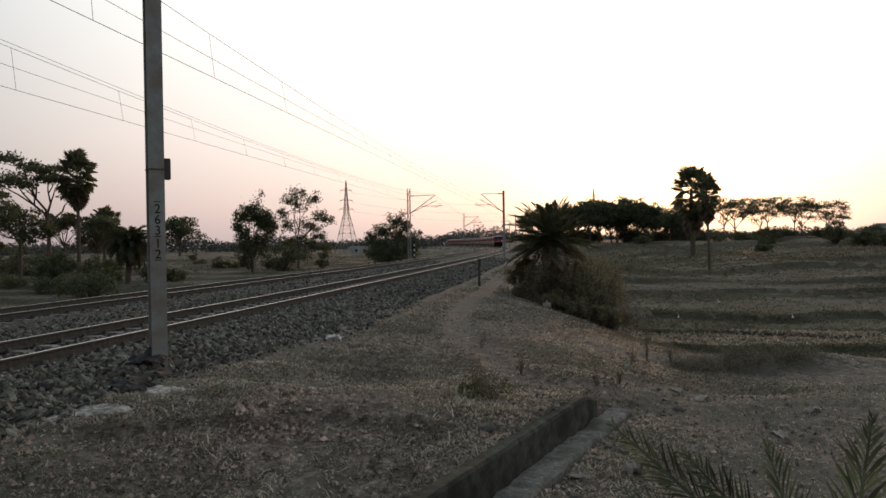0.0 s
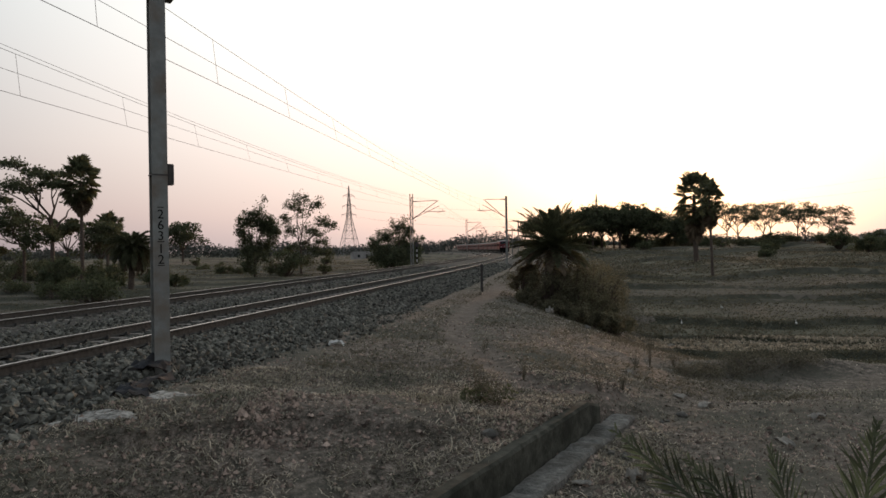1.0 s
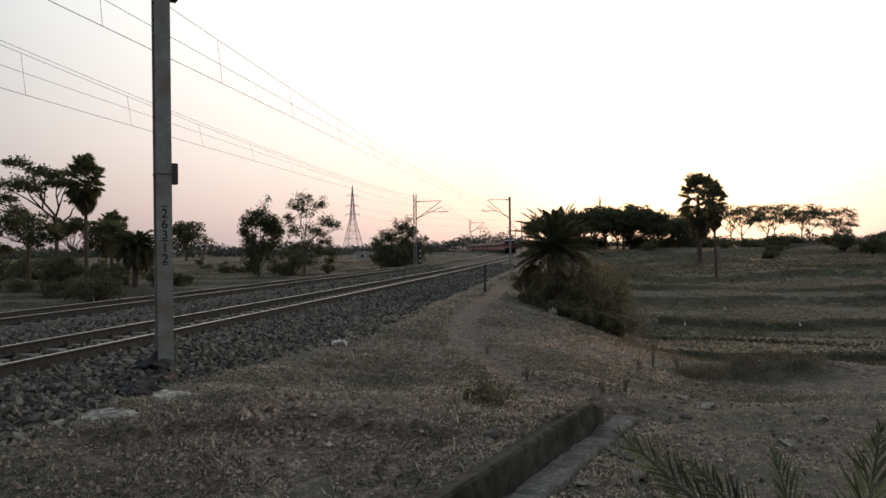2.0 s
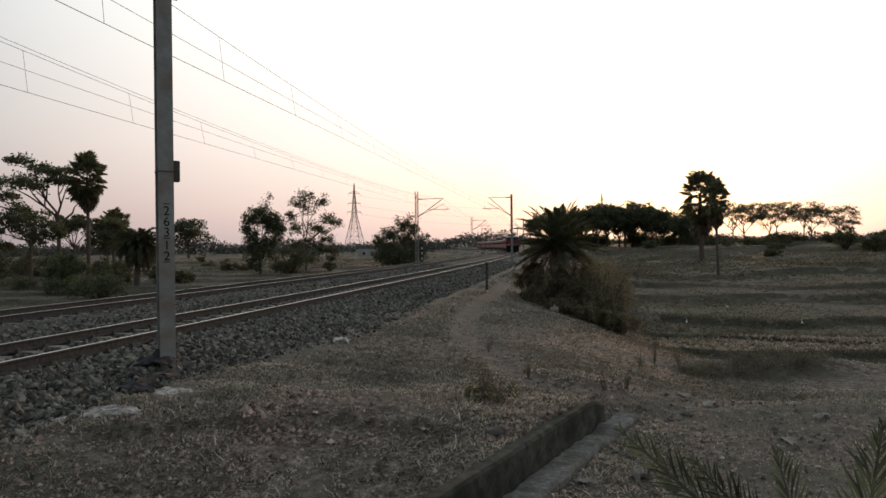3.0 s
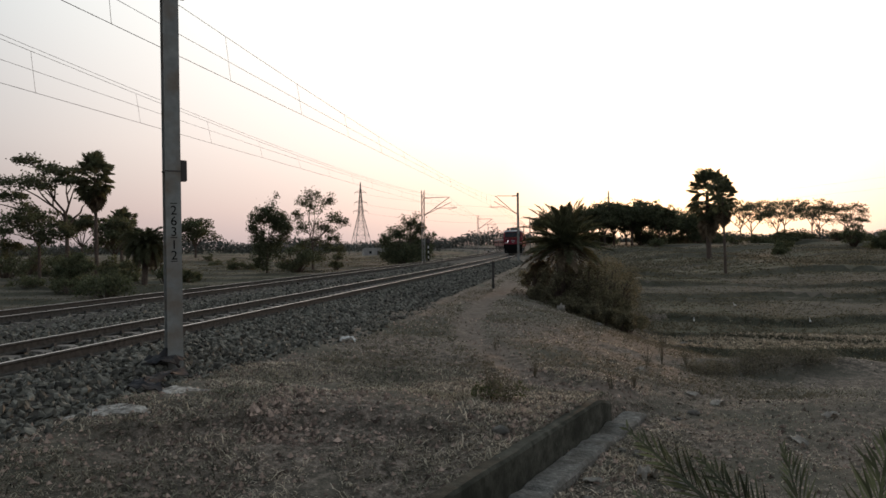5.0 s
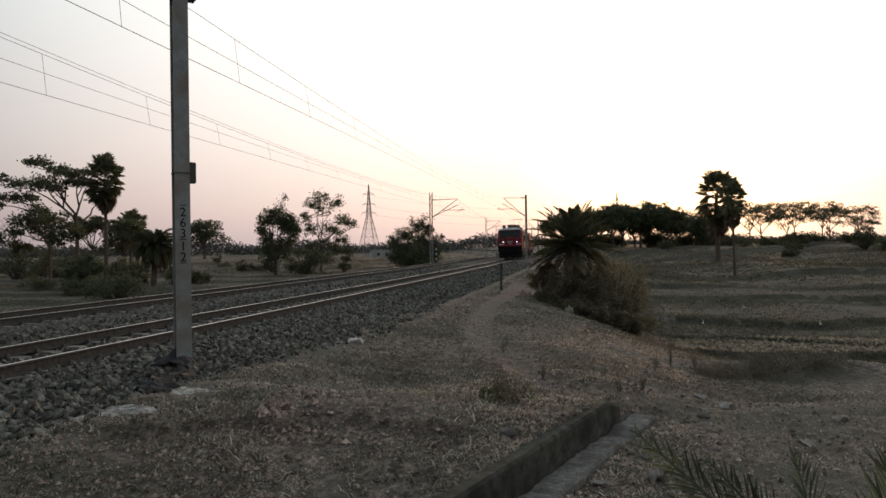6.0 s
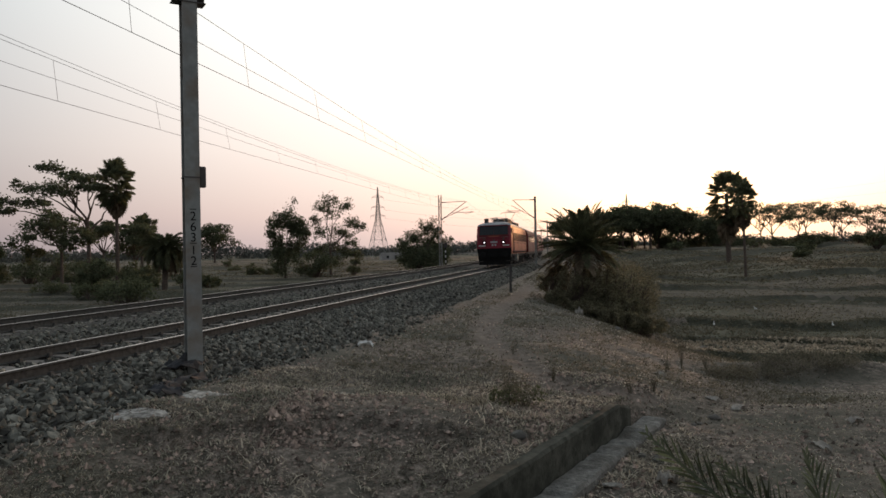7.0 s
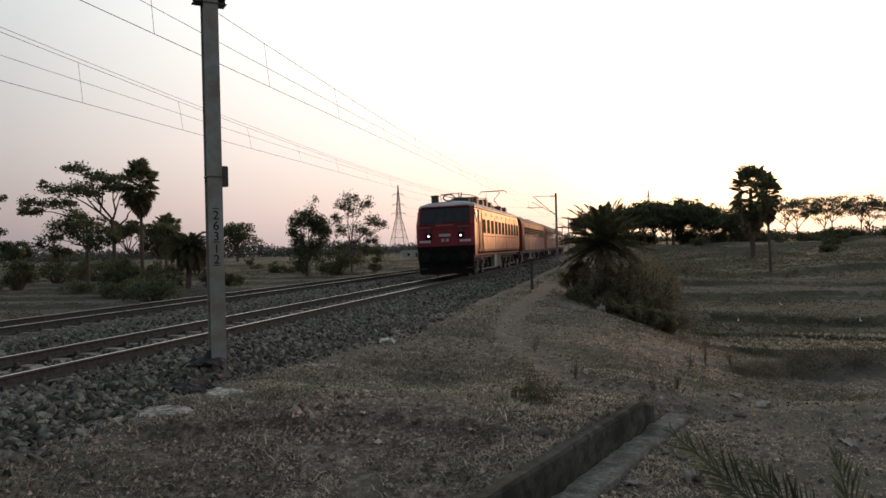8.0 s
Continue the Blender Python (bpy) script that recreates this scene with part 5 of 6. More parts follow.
# low woods on the horizon: uneven crowns joined into one far belt
def far_belt():
    rng = np.random.default_rng(62)
    pts = []
    for k in range(900):
        a = radians(-48 + 100 * (k + rng.random()) / 900)
        d = 480 + 160 * rng.random()
        h = (8 + 6 * rng.random() if a < 0.12 else 4 + 6 * rng.random()) * (0.6 + 0.6 * abs(math.sin(a * 23) * math.sin(a * 9 + 1)))
        x, y = d * math.sin(a), d * math.cos(a)
        z0 = float(ground_z(np.array(x), np.array(y), False))
        q = rng.normal(size=(80, 3))
        q = q / np.linalg.norm(q, axis=1)[:, None] * rng.random((80, 1)) ** 0.4 * np.array([5.0, 5.0, h * 0.5]) + np.array([x, y, z0 + h * 0.42])
        pts.append(q)
    pts = np.concatenate(pts)
    v, f = leaf_cards(pts, 0.5 + 0.6 * rng.random(len(pts)), rng)
    thing("far_woods", "low belt of distant woods along the horizon", "woods", kind="stuff", data=mesh_np("far_woods", v, f, M_FAR))


far_belt()


# ---- pylons, house, posts ----
def build_pylon(x, y, height, base):
    m = stand(x, y, 25)
    py = thing("pylon", "tall lattice steel transmission pylon on the plain", "pylon", "pylons", m=m)

    def half(z):
        q = z / height
        return base / 2 * (1 - q / 0.55) + 1.0 * (q / 0.55) if q < 0.55 else max(1.0 * (1 - (q - 0.55) / 0.47), 0.08)

    levels = [0, 0.14, 0.27, 0.38, 0.47, 0.55, 0.62, 0.69, 0.76, 0.83, 0.9, 1.0]
    for sx, sy in ((1, 1), (1, -1), (-1, 1), (-1, -1)):
        part("leg", bars([((sx * half(a * height), sy * half(a * height), a * height), (sx * half(b * height), sy * half(b * height), b * height), 0.13) for a, b in zip(levels, levels[1:])]), M_STEEL, py)
    segs = []
    for a, b in zip(levels, levels[1:-1]):
        ha, hb, za, zb = half(a * height), half(b * height), a * height, b * height
        for p, q in (((1, 1), (1, -1)), ((1, -1), (-1, -1)), ((-1, -1), (-1, 1)), ((-1, 1), (1, 1))):
            segs += [((p[0] * ha, p[1] * ha, za), (q[0] * hb, q[1] * hb, zb)), ((q[0] * ha, q[1] * ha, za), (p[0] * hb, p[1] * hb, zb)), ((p[0] * hb, p[1] * hb, zb), (q[0] * hb, q[1] * hb, zb))]
    part("bracing", bars(segs, 0.07, 3), M_STEEL, py)
    for q, w in ((0.6, 3.4), (0.72, 3.0), (0.86, 2.7)):
        z = q * height
        part("cross_arm", bars([((-w, 0, z), (w, 0, z)), ((-w, 0, z), (0, 0.4, z + 1.1)), ((w, 0, z), (0, -0.4, z + 1.1)), ((-w, 0, z), (-w, 0, z - 1.2), 0.05), ((w, 0, z), (w, 0, z - 1.2), 0.05)], 0.1), M_STEEL, py)


build_pylon(-39.2, 320, 32.3, 9.0)
build_pylon(94, 420, 32.0, 9.0)


def pylon_wires():
    for z, w in ((19.4, 3.4), (23.2, 3.0), (27.8, 2.7)):
        a = Vector((-39.2 + w, 320, z - 3.0))
        b = Vector((94 - w, 420, z - 0.4))
        pts = [a.lerp(b, i / 20) - Vector((0, 0, 5.0 * (1 - (2 * i / 20 - 1) ** 2))) for i in range(21)]
        cable = tagged(new("power_line"), "thin power line between two pylons", "power line", "power lines")
        part("conductor", tube(bmesh.new(), pts, 0.03, 4), M_WIRE, cable)
    for k, (z0, z1) in enumerate(((17.5, 26), (15.0, 22.5))):
        a, b = Vector((94, 420, 24 + 3 * k)), Vector((330, 330, 46 + 8 * k))
        pts = [a.lerp(b, i / 20) - Vector((0, 0, 8.0 * (1 - (2 * i / 20 - 1) ** 2))) for i in range(21)]
        cable = tagged(new("power_line"), "thin power line crossing the sky", "power line", "power lines")
        part("conductor", tube(bmesh.new(), pts, 0.03, 4), M_WIRE, cable)


pylon_wires()


def build_house(x, y, turn, w, d, h):
    ho = thing("house", "small pale flat-roofed house at the field's edge", "house", m=stand(x, y, turn, 0.2))
    part("wall", boxes((0, 0, h / 2, w, d, h)), M_WALLPAINT, ho)
    part("roof", boxes((0, 0, h + 0.1, w + 0.5, d + 0.5, 0.22)), M_WALLPAINT, ho)
    part("parapet", boxes((0, -d / 2, h + 0.45, w + 0.3, 0.15, 0.5)), M_WALLPAINT, ho)
    for k in (-1, 1):
        wd = part("window", boxes((k * w * 0.28, -d / 2 - 0.01, h * 0.55, 1.0, 0.08, 1.1)), M_GLASS, ho)
        part("window_frame", boxes((k * w * 0.28, -d / 2 - 0.06, h * 0.55 + 0.6, 1.2, 0.06, 0.1), (k * w * 0.28, -d / 2 - 0.06, h * 0.55 - 0.6, 1.2, 0.06, 0.1)), M_WALLPAINT, wd)
    part("door", boxes((0, -d / 2 - 0.01, 1.05, 1.0, 0.08, 2.1)), M_DARK_STEEL, ho)


build_house(143, 232, -10, 7.5, 6, 3.2)
build_house(154, 240, -25, 9, 7, 3.4)
build_house(-30, 300, 15, 12, 6, 2.6)


def build_post(x, y, h, name, label, white=False):
    p = thing(name, label, "post", m=stand(x, y, 12, 0.1))
    bm = i_beam(0.09, 0.09, 0.016, 0, h)
    part("upright", bm, M_DARK_STEEL, p)
    part("cap_plate", boxes((0, -0.055, h - 0.16, 0.13, 0.02, 0.3), bevel=0.005), M_DARK_STEEL, p)
    if white:
        for k in range(4):
            part("white_band", boxes((0, 0, 0.3 + k * 0.4, 0.15, 0.15, 0.18)), M_WHITE, p)


build_post(2.0, 32.5, 1.35, "marker_post", "short dark steel marker post on the bank beside the track")


def build_signal_post(x, y):
    p = thing("striped_post", "black and white striped post with a small dark board", "post", m=stand(x, y, 0, 0.1))
    for k in range(9):
        part("band", boxes((0, 0, 0.15 + k * 0.3, 0.13, 0.13, 0.296)), M_WHITE if k % 2 else M_BLACK, p)
    part("board", boxes((0, -0.08, 3.0, 0.45, 0.03, 0.6), bevel=0.01), M_DARK_STEEL, p)


build_signal_post(-2.45, 86)


# ---- drain wall ----
def worn_wall(name, label, x0, y0, x1, y1, width, z0, z1, mat, category, seed, rough=0.012, drop=0.0):
    """A rough concrete strip between two points, with chipped, uneven edges."""
    rng = np.random.default_rng(seed)
    a, b = Vector((x0, y0, 0)), Vector((x1, y1, 0))
    d = (b - a).normalized()
    side = Vector((d.y, -d.x, 0))
    n = 60
    v, f = [], []
    wob = [noise.noise(Vector((i * 0.35, seed, 0))) for i in range(n + 1)]
    for i in range(n + 1):
        c = a.lerp(b, i / n)
        j = lambda s: s * (rng.random() - 0.5)
        top = z1 - drop * max(0, i / n - 0.93) / 0.07 + rough * wob[i] + j(rough * 0.4)
        ring = [c - side * (width / 2 + j(0.008)) + Vector((0, 0, z0)), c - side * (width / 2 + j(0.008)) + Vector((0, 0, top - 0.03)), c - side * (width / 2 - 0.025 + j(0.01)) + Vector((0, 0, top)),
                c + side * (width / 2 - 0.025 + j(0.01)) + Vector((0, 0, top + j(0.01))), c + side * (width / 2 + j(0.008)) + Vector((0, 0, top - 0.035)), c + side * (width / 2 + j(0.008)) + Vector((0, 0, z0))]
        v += ring
        if i:
            k = (i - 1) * 6
            f += [(k + q, k + q + 1, k + 7 + q, k + 6 + q) for q in range(5)]
    f += [(5, 4, 3, 2, 1, 0), tuple(n * 6 + q for q in range(6))]
    return thing(name, label, category, data=mesh_np(name, v, f, mat))


# the wall has a darker concrete than the ledge at its foot
worn_wall("drain_wall", "low dark concrete drain wall holding the earth bank", -1.23, 3.99, 2.16, 10.0, 0.17, -1.4, -0.53, M_DARK_CONCRETE, "wall", 3, 0.012, 0.12)
worn_wall("drain_ledge", "worn flat concrete ledge along the foot of the drain wall", -1.0, 3.88, 2.66, 10.37, 0.34, -1.5, -0.89, M_WORN, "ledge", 4, 0.05)


# ---- loose things near the mast ----
def crumpled(name, label, x, y, sx, sy, h, seed, mat, turn=0, category="scrap", lift=0.0):
    """A bent, folded sheet with thickness."""
    rng = np.random.default_rng(seed)
    n = 9
    px, py = np.meshgrid(np.linspace(-1, 1, n), np.linspace(-1, 1, n))
    z = h * (np.abs(vnoise(px * 1.4 + seed, py * 1.2, seed)) + 0.4 * vnoise(px * 3, py * 3 + seed, seed + 1) + 0.5 * (1 - px ** 2))
    ex = 1 + 0.2 * vnoise(py * 2, px * 0 + seed, seed + 2)
    top = np.stack([px * sx / 2 * ex, py * sy / 2, z], -1).reshape(-1, 3)
    bot = top - [0, 0, 0.012]
    i = np.arange(n * n).reshape(n, n)
    f = np.stack([i[:-1, :-1], i[:-1, 1:], i[1:, 1:], i[1:, :-1]], -1).reshape(-1, 4)
    rim = list(i[0, :-1]) + list(i[:-1, -1]) + list(i[-1, :0:-1]) + list(i[:0:-1, 0])
    q = n * n
    faces = f.tolist() + (f[:, ::-1] + q).tolist() + [(rim[k], rim[(k + 1) % len(rim)], rim[(k + 1) % len(rim)] + q, rim[k] + q) for k in range(len(rim))]
    faces = [tuple(int(a) for a in t) for t in faces]
    return thing(name, label, category, m=stand(x, y, turn, -0.01 - lift), data=mesh_np(name, np.concatenate([top, bot]), faces, mat))


crumpled("rusted_sheet", "bent rusted metal sheet wrapped against the mast's foot", -4.42, 10.9, 0.55, 0.4, 0.22, 5, M_PLATE, 20, lift=0.12)
crumpled("rusted_sheet", "flattened dark metal scrap lying on the stones", -4.02, 10.0, 0.2, 0.85, 0.1, 6, M_PLATE, -14, lift=0.06)
crumpled("rusted_sheet", "flattened dark metal scrap lying on the stones", -3.95, 9.2, 0.46, 0.3, 0.09, 8, M_PLATE, 8, lift=0.04)


def ash_patch(x, y, rx, ry, seed, turn):
    """A thin ragged spread of pale ash that follows the ground."""
    rng = np.random.default_rng(seed)
    v, f = [], []
    n, rings = 40, 7
    for k in range(rings + 1):
        for a in range(n):
            th = 2 * math.pi * a / n
            rr = k / rings * (0.75 + 0.35 * rng.random() * (k == rings) + 0.2 * math.sin(3 * th + seed) + 0.12 * math.sin(7 * th))
            px, py = rx * rr * math.cos(th), ry * rr * math.sin(th)
            c, s = math.cos(turn), math.sin(turn)
            gx, gy = x + px * c - py * s, y + px * s + py * c
            v.append((gx, gy, float(ground_z(np.array(gx), np.array(gy))) + (0.017 if k < rings else -0.012)))
            if k:
                b = (k - 1) * n
                f.append((b + a, b + (a + 1) % n, b + n + (a + 1) % n, b + n + a))
    thing("ash_patch", "pale ash spread thinly on the dry earth", "ash", "ash patches", data=mesh_np("ash_patch", v, f, M_ASH))


ash_patch(-3.5, 9.25, 0.36, 0.36, 1, 0.3)
ash_patch(-3.95, 8.15, 0.5, 0.24, 2, 0.1)
ash_patch(-1.85, 9.95, 0.6, 0.1, 3, 0.15)
crumpled("plastic_bag", "crumpled white plastic bag lying at the ballast's edge", -2.1, 14.75, 0.3, 0.16, 0.09, 7, M_WHITE, 10, "litter")
for x, y, w, d, h, sd, label in ((4.24, 11.43, 0.3, 0.14, 0.05, 21, "torn pale wrapper lying on the dry earth"), (4.38, 9.09, 0.34, 0.1, 0.04, 22, "torn pale wrapper lying on the dry earth"), (3.56, 13.48, 0.2, 0.1, 0.04, 23, "small white scrap of paper on the ground"),
                                 (10.4, 31.9, 0.7, 0.3, 0.12, 24, "white plastic sheet caught on the stubble"), (5.44, 10.26, 0.26, 0.12, 0.05, 25, "torn pale wrapper lying on the dry earth"), (4.3, 27.6, 0.3, 0.24, 0.2, 26, "white plastic bag lying on the slope"), (4.0, 11.9, 0.2, 0.14, 0.05, 28, "small white scrap of paper on the ground"), (2.4, 21.5, 0.18, 0.1, 0.05, 29, "small white scrap of paper on the ground")):
    crumpled("scrap_paper", label, x, y, w, d, h, sd, M_SCRAP, sd * 37, "litter")
crumpled("dead_leaf", "large curled dead leaf beside the drain", 1.5, 7.6, 0.2, 0.09, 0.03, 31, M_SCRAP, 160, "leaf")
crumpled("plastic_bag", "crumpled pale plastic bag beside the drain", 2.09, 7.62, 0.17, 0.15, 0.11, 32, M_SCRAP, 20, "litter")
crumpled("concrete_slab", "pale broken slab lying beside the path", 5.6, 49, 1.0, 0.8, 0.25, 9, M_CONCRETE, 30, "slab")


def rock(name, label, x, y, r, seed, mat, category="stone"):
    bm = bmesh.new()
    bmesh.ops.create_icosphere(bm, subdivisions=2, radius=r)
    for v in bm.verts:
        v.co *= 1 + 0.35 * noise.noise(v.co * (1.6 / r) + Vector((seed, 0, 0)))
        v.co.z *= 0.65
    me = bpy.data.meshes.new(name)
    bm.to_mesh(me)
    bm.free()
    me.materials.append(mat)
    return thing(name, label, category, m=stand(x, y, seed * 40, -r * 0.25), data=me)


for x, y, r, sd in ((0.55, 7.85, 0.09, 1), (2.35, 7.4, 0.07, 3), (3.6, 10.6, 0.08, 4), (1.35, 7.15, 0.06, 5), (5.3, 25.5, 0.14, 7)):
    rock("stone", "grey stone lying on the dry earth", x, y, r, sd, M_CONCRETE)
rnd_rub = random.Random(12)
for k in range(18):
    q = rnd_rub.random()
    rock("stone", "small broken stone beside the concrete ledge", -0.4 + 3.3 * q + 0.16 + 0.3 * rnd_rub.random(), 4.75 + 5.7 * q - 0.2 * rnd_rub.random(), 0.025 + 0.035 * rnd_rub.random(), 10 + k, M_CONCRETE)
rock("stone", "white chip of stone lying on the ledge", 2.5, 10.05, 0.06, 2, M_WHITE)


# ---- egrets ----
def build_egret(x, y, turn):
    e = thing("egret", "white egret standing in the stubble field", "bird", "egrets in the field", m=stand(x, y, turn) @ Matrix.Scale(0.68, 4))
    bm = bmesh.new()
    tube(bm, [(-0.16, 0, 0.24), (-0.1, 0, 0.26), (0, 0, 0.29), (0.08, 0, 0.32), (0.13, 0, 0.34)], [0.015, 0.05, 0.075, 0.06, 0.03], 10)
    part("body", bm, M_WHITE, e, smooth=True)
    bm = bmesh.new()
    tube(bm, [(0.1, 0, 0.33), (0.15, 0, 0.4), (0.12, 0, 0.47), (0.15, 0, 0.52), (0.2, 0, 0.53)], [0.03, 0.022, 0.018, 0.025, 0.012], 8)
    part("neck", bm, M_WHITE, e, smooth=True)
    part("bill", bars([((0.19, 0, 0.53), (0.27, 0, 0.515), 0.008)]), M_GRASS, e)
    for s in (-0.03, 0.03):
        part("leg", bars([((0.0, s, 0.0), (0.0, s, 0.25), 0.008)]), M_BLACK, e)


for x, y, turn in ((13.4, 39.3, 70), (18.4, 46.2, 190), (19.1, 38.0, 80)):
    build_egret(x, y, turn)


# ---- young palms in front ----
def build_young_palm(x, y, seed, fronds):
    rng = np.random.default_rng(seed)
    yp = thing("young_date_palm", "young date palm with stiff grey-green fronds growing from the ground", "palm", "young palms", m=stand(x, y))
    root = Vector((x, y, float(ground_z(np.array(x), np.array(y)))))
    for tx, ty, tz, droop, twist in fronds:
        d = Vector((tx, ty, tz)) - root
        flat = math.hypot(d.x, d.y)
        rise = math.atan2(d.z, flat) + droop / 2
        v, f = frond_arrays(d.length * (1 + droop * droop / 24), rng, droop, 56, 0.36, 0.008, rise, 0.3)
        rot = np.array(Euler((0, 0, math.atan2(d.y, d.x))).to_matrix())
        v = v @ np.array(Matrix.Rotation(radians(twist), 3, Vector((flat, 0, d.z)).normalized())).T
        part("frond", mesh_np("frond", v @ rot.T, f, M_FROND), None, yp)


build_young_palm(2.45, 3.65, 77, ((0.86, 3.6, 0.62, 0.35, -62), (1.2, 3.5, 0.5, 0.3, -75)))
build_young_palm(1.85, 3.4, 78, ((1.58, 3.45, 0.56, 0.3, -50), (2.03, 3.3, 0.71, 0.2, 75), (0.8, 3.3, 0.38, 0.9, -40)))


# ---- weeds ----
def build_weed(x, y, h, seed, label="dry leafless weed standing on the bank", spread=0.5, leaves=160, lean=0.0):
    rng = np.random.default_rng(seed)
    w = thing("weed", label, "weed", m=stand(x, y))
    bm = bmesh.new()
    tips = []
    for k in range(14):
        a = rng.random() * 6.283
        e = Vector((math.cos(a), math.sin(a), 0)) * h * spread * rng.random() + Vector((0, 0, h * (0.5 + 0.5 * rng.random())))
        tube(bm, [(0, 0, -0.05), e * 0.5 + Vector((0, 0, 0.05 * h)), e], [0.005, 0.0035, 0.0015], 3)
        tips += [e, e * 0.75, e * 0.5]
    tagged(part("stalk_tuft", bm, M_WEED, w), kind="stuff")
    if leaves:
        pts = clump_points(tips, max(leaves // len(tips), 1), h * 0.16, rng)
        v, f = leaf_cards(pts, 0.016 * (0.6 + 0.8 * rng.random(len(pts))), rng)
        part("foliage", mesh_np("foliage", v, f, M_WEED), None, w)


build_weed(0.5, 9.35, 0.5, 1, spread=0.7, leaves=330)
build_weed(0.75, 9.2, 0.4, 2, spread=0.8, leaves=260)
bush("low leafy weed growing on the bank", bush_meshes(0.26, 0.45, 99, 0.03, 26, 16, M_LEAF), stand(0.62, 9.4))
build_weed(1.35, 11.4, 0.3, 3, leaves=60)
build_weed(2.45, 10.9, 0.25, 4, leaves=80)
build_weed(4.55, 15.4, 1.05, 5, "tall dry stalk standing in the weeds", 0.12, 90)
build_weed(2.9, 11.3, 0.3, 6, leaves=60)
build_weed(4.0, 14.5, 0.4, 7, leaves=60)
build_weed(5.2, 15.8, 0.45, 8, leaves=60)
build_weed(0.9, 14.2, 0.25, 9, leaves=50)


# ---- gravel, grass and litter ----
def scatter_stones():
    rng = np.random.default_rng(5)
    g = (1 + 5 ** 0.5) / 2
    ico = np.array([(-1, g, 0), (1, g, 0), (-1, -g, 0), (1, -g, 0), (0, -1, g), (0, 1, g), (0, -1, -g), (0, 1, -g), (g, 0, -1), (g, 0, 1), (-g, 0, -1), (-g, 0, 1)]) / math.hypot(1, g)
    tri = np.array([(0, 11, 5), (0, 5, 1), (0, 1, 7), (0, 7, 10), (0, 10, 11), (1, 5, 9), (5, 11, 4), (11, 10, 2), (10, 7, 6), (7, 1, 8), (3, 9, 4), (3, 4, 2), (3, 2, 6), (3, 6, 8), (3, 8, 9), (4, 9, 5), (2, 4, 11), (6, 2, 10), (8, 6, 7), (9, 8, 1)])
    C, R = [], []
    for u0, u1, y0, y1, dens, rad in ((1.1, 3.3, 5, 22, 200, 0.045), (1.1, 3.7, 22, 45, 80, 0.05), (1.1, 3.5, 45, 80, 22, 0.075), (-4.4, -1.1, 32, 70, 22, 0.07), (-4.4, -1.1, 8, 32, 110, 0.046), (-0.7, 0.7, 8, 26, 90, 0.04), (-SPACING - 0.7, -SPACING + 0.7, 14, 30, 50, 0.036), (2.6, 4.1, 12, 24, 60, 0.04)):
        n = int((u1 - u0) * (y1 - y0) * dens)
        y, u = y0 + (y1 - y0) * rng.random(n), u0 + (u1 - u0) * rng.random(n)
        toe = toe_of(y)
        keep = (u < toe + 0.15 + 0.25 * rng.normal(size=n))
        y, u, toe = y[keep], u[keep], toe[keep]
        m = line_slope(y)
        q = np.sqrt(1 + m * m)
        x, yy = line_x(y) + u / q, y - u * m / q
        prof = np.interp(u, [-4.4, -3.4, -2.1, -1.5, -0.6, 0.6, 1.15, 2.3], [-0.18, -0.28, -0.3, -0.2, -0.235, -0.21, -0.165, -0.21])
        slope = -0.21 - 0.27 * np.clip((u - 2.3) / (toe - 2.3), 0, 1)
        z = np.where(u > 2.3, slope, prof)
        z = np.where(u < -4.4, -0.25, z)
        z = np.maximum(z, np.where(u > 2.3, ground_z(x, yy), -9))
        C.append(np.stack([x, yy, z], -1))
        R.append(rad * (0.65 + 0.8 * rng.random(len(x)) ** 1.6))
    C, R = np.concatenate(C), np.concatenate(R)
    n = len(C)
    shape = ico[None] * (1 + 0.5 * (rng.random((n, 12, 1)) - 0.5) * 2) * (0.6 + 0.85 * rng.random((n, 1, 3)))
    a = rng.random(n) * 6.283
    ca, sa = np.cos(a)[:, None], np.sin(a)[:, None]
    vx, vy = shape[..., 0] * ca - shape[..., 1] * sa, shape[..., 0] * sa + shape[..., 1] * ca
    tilt = rng.normal(size=n)[:, None] * 0.5
    vz = shape[..., 2] * np.cos(tilt) + vx * np.sin(tilt)
    v = np.stack([vx, vy, vz], -1) * R[:, None, None] + C[:, None] + np.array([0, 0, 0.008])
    f = (tri[None] + (np.arange(n) * 12)[:, None, None]).reshape(-1, 3)
    thing("ballast_stones", "loose grey crushed stones heaped along the tracks", "gravel", kind="stuff", data=mesh_np("ballast_stones", v.reshape(-1, 3), f, M_STONE))


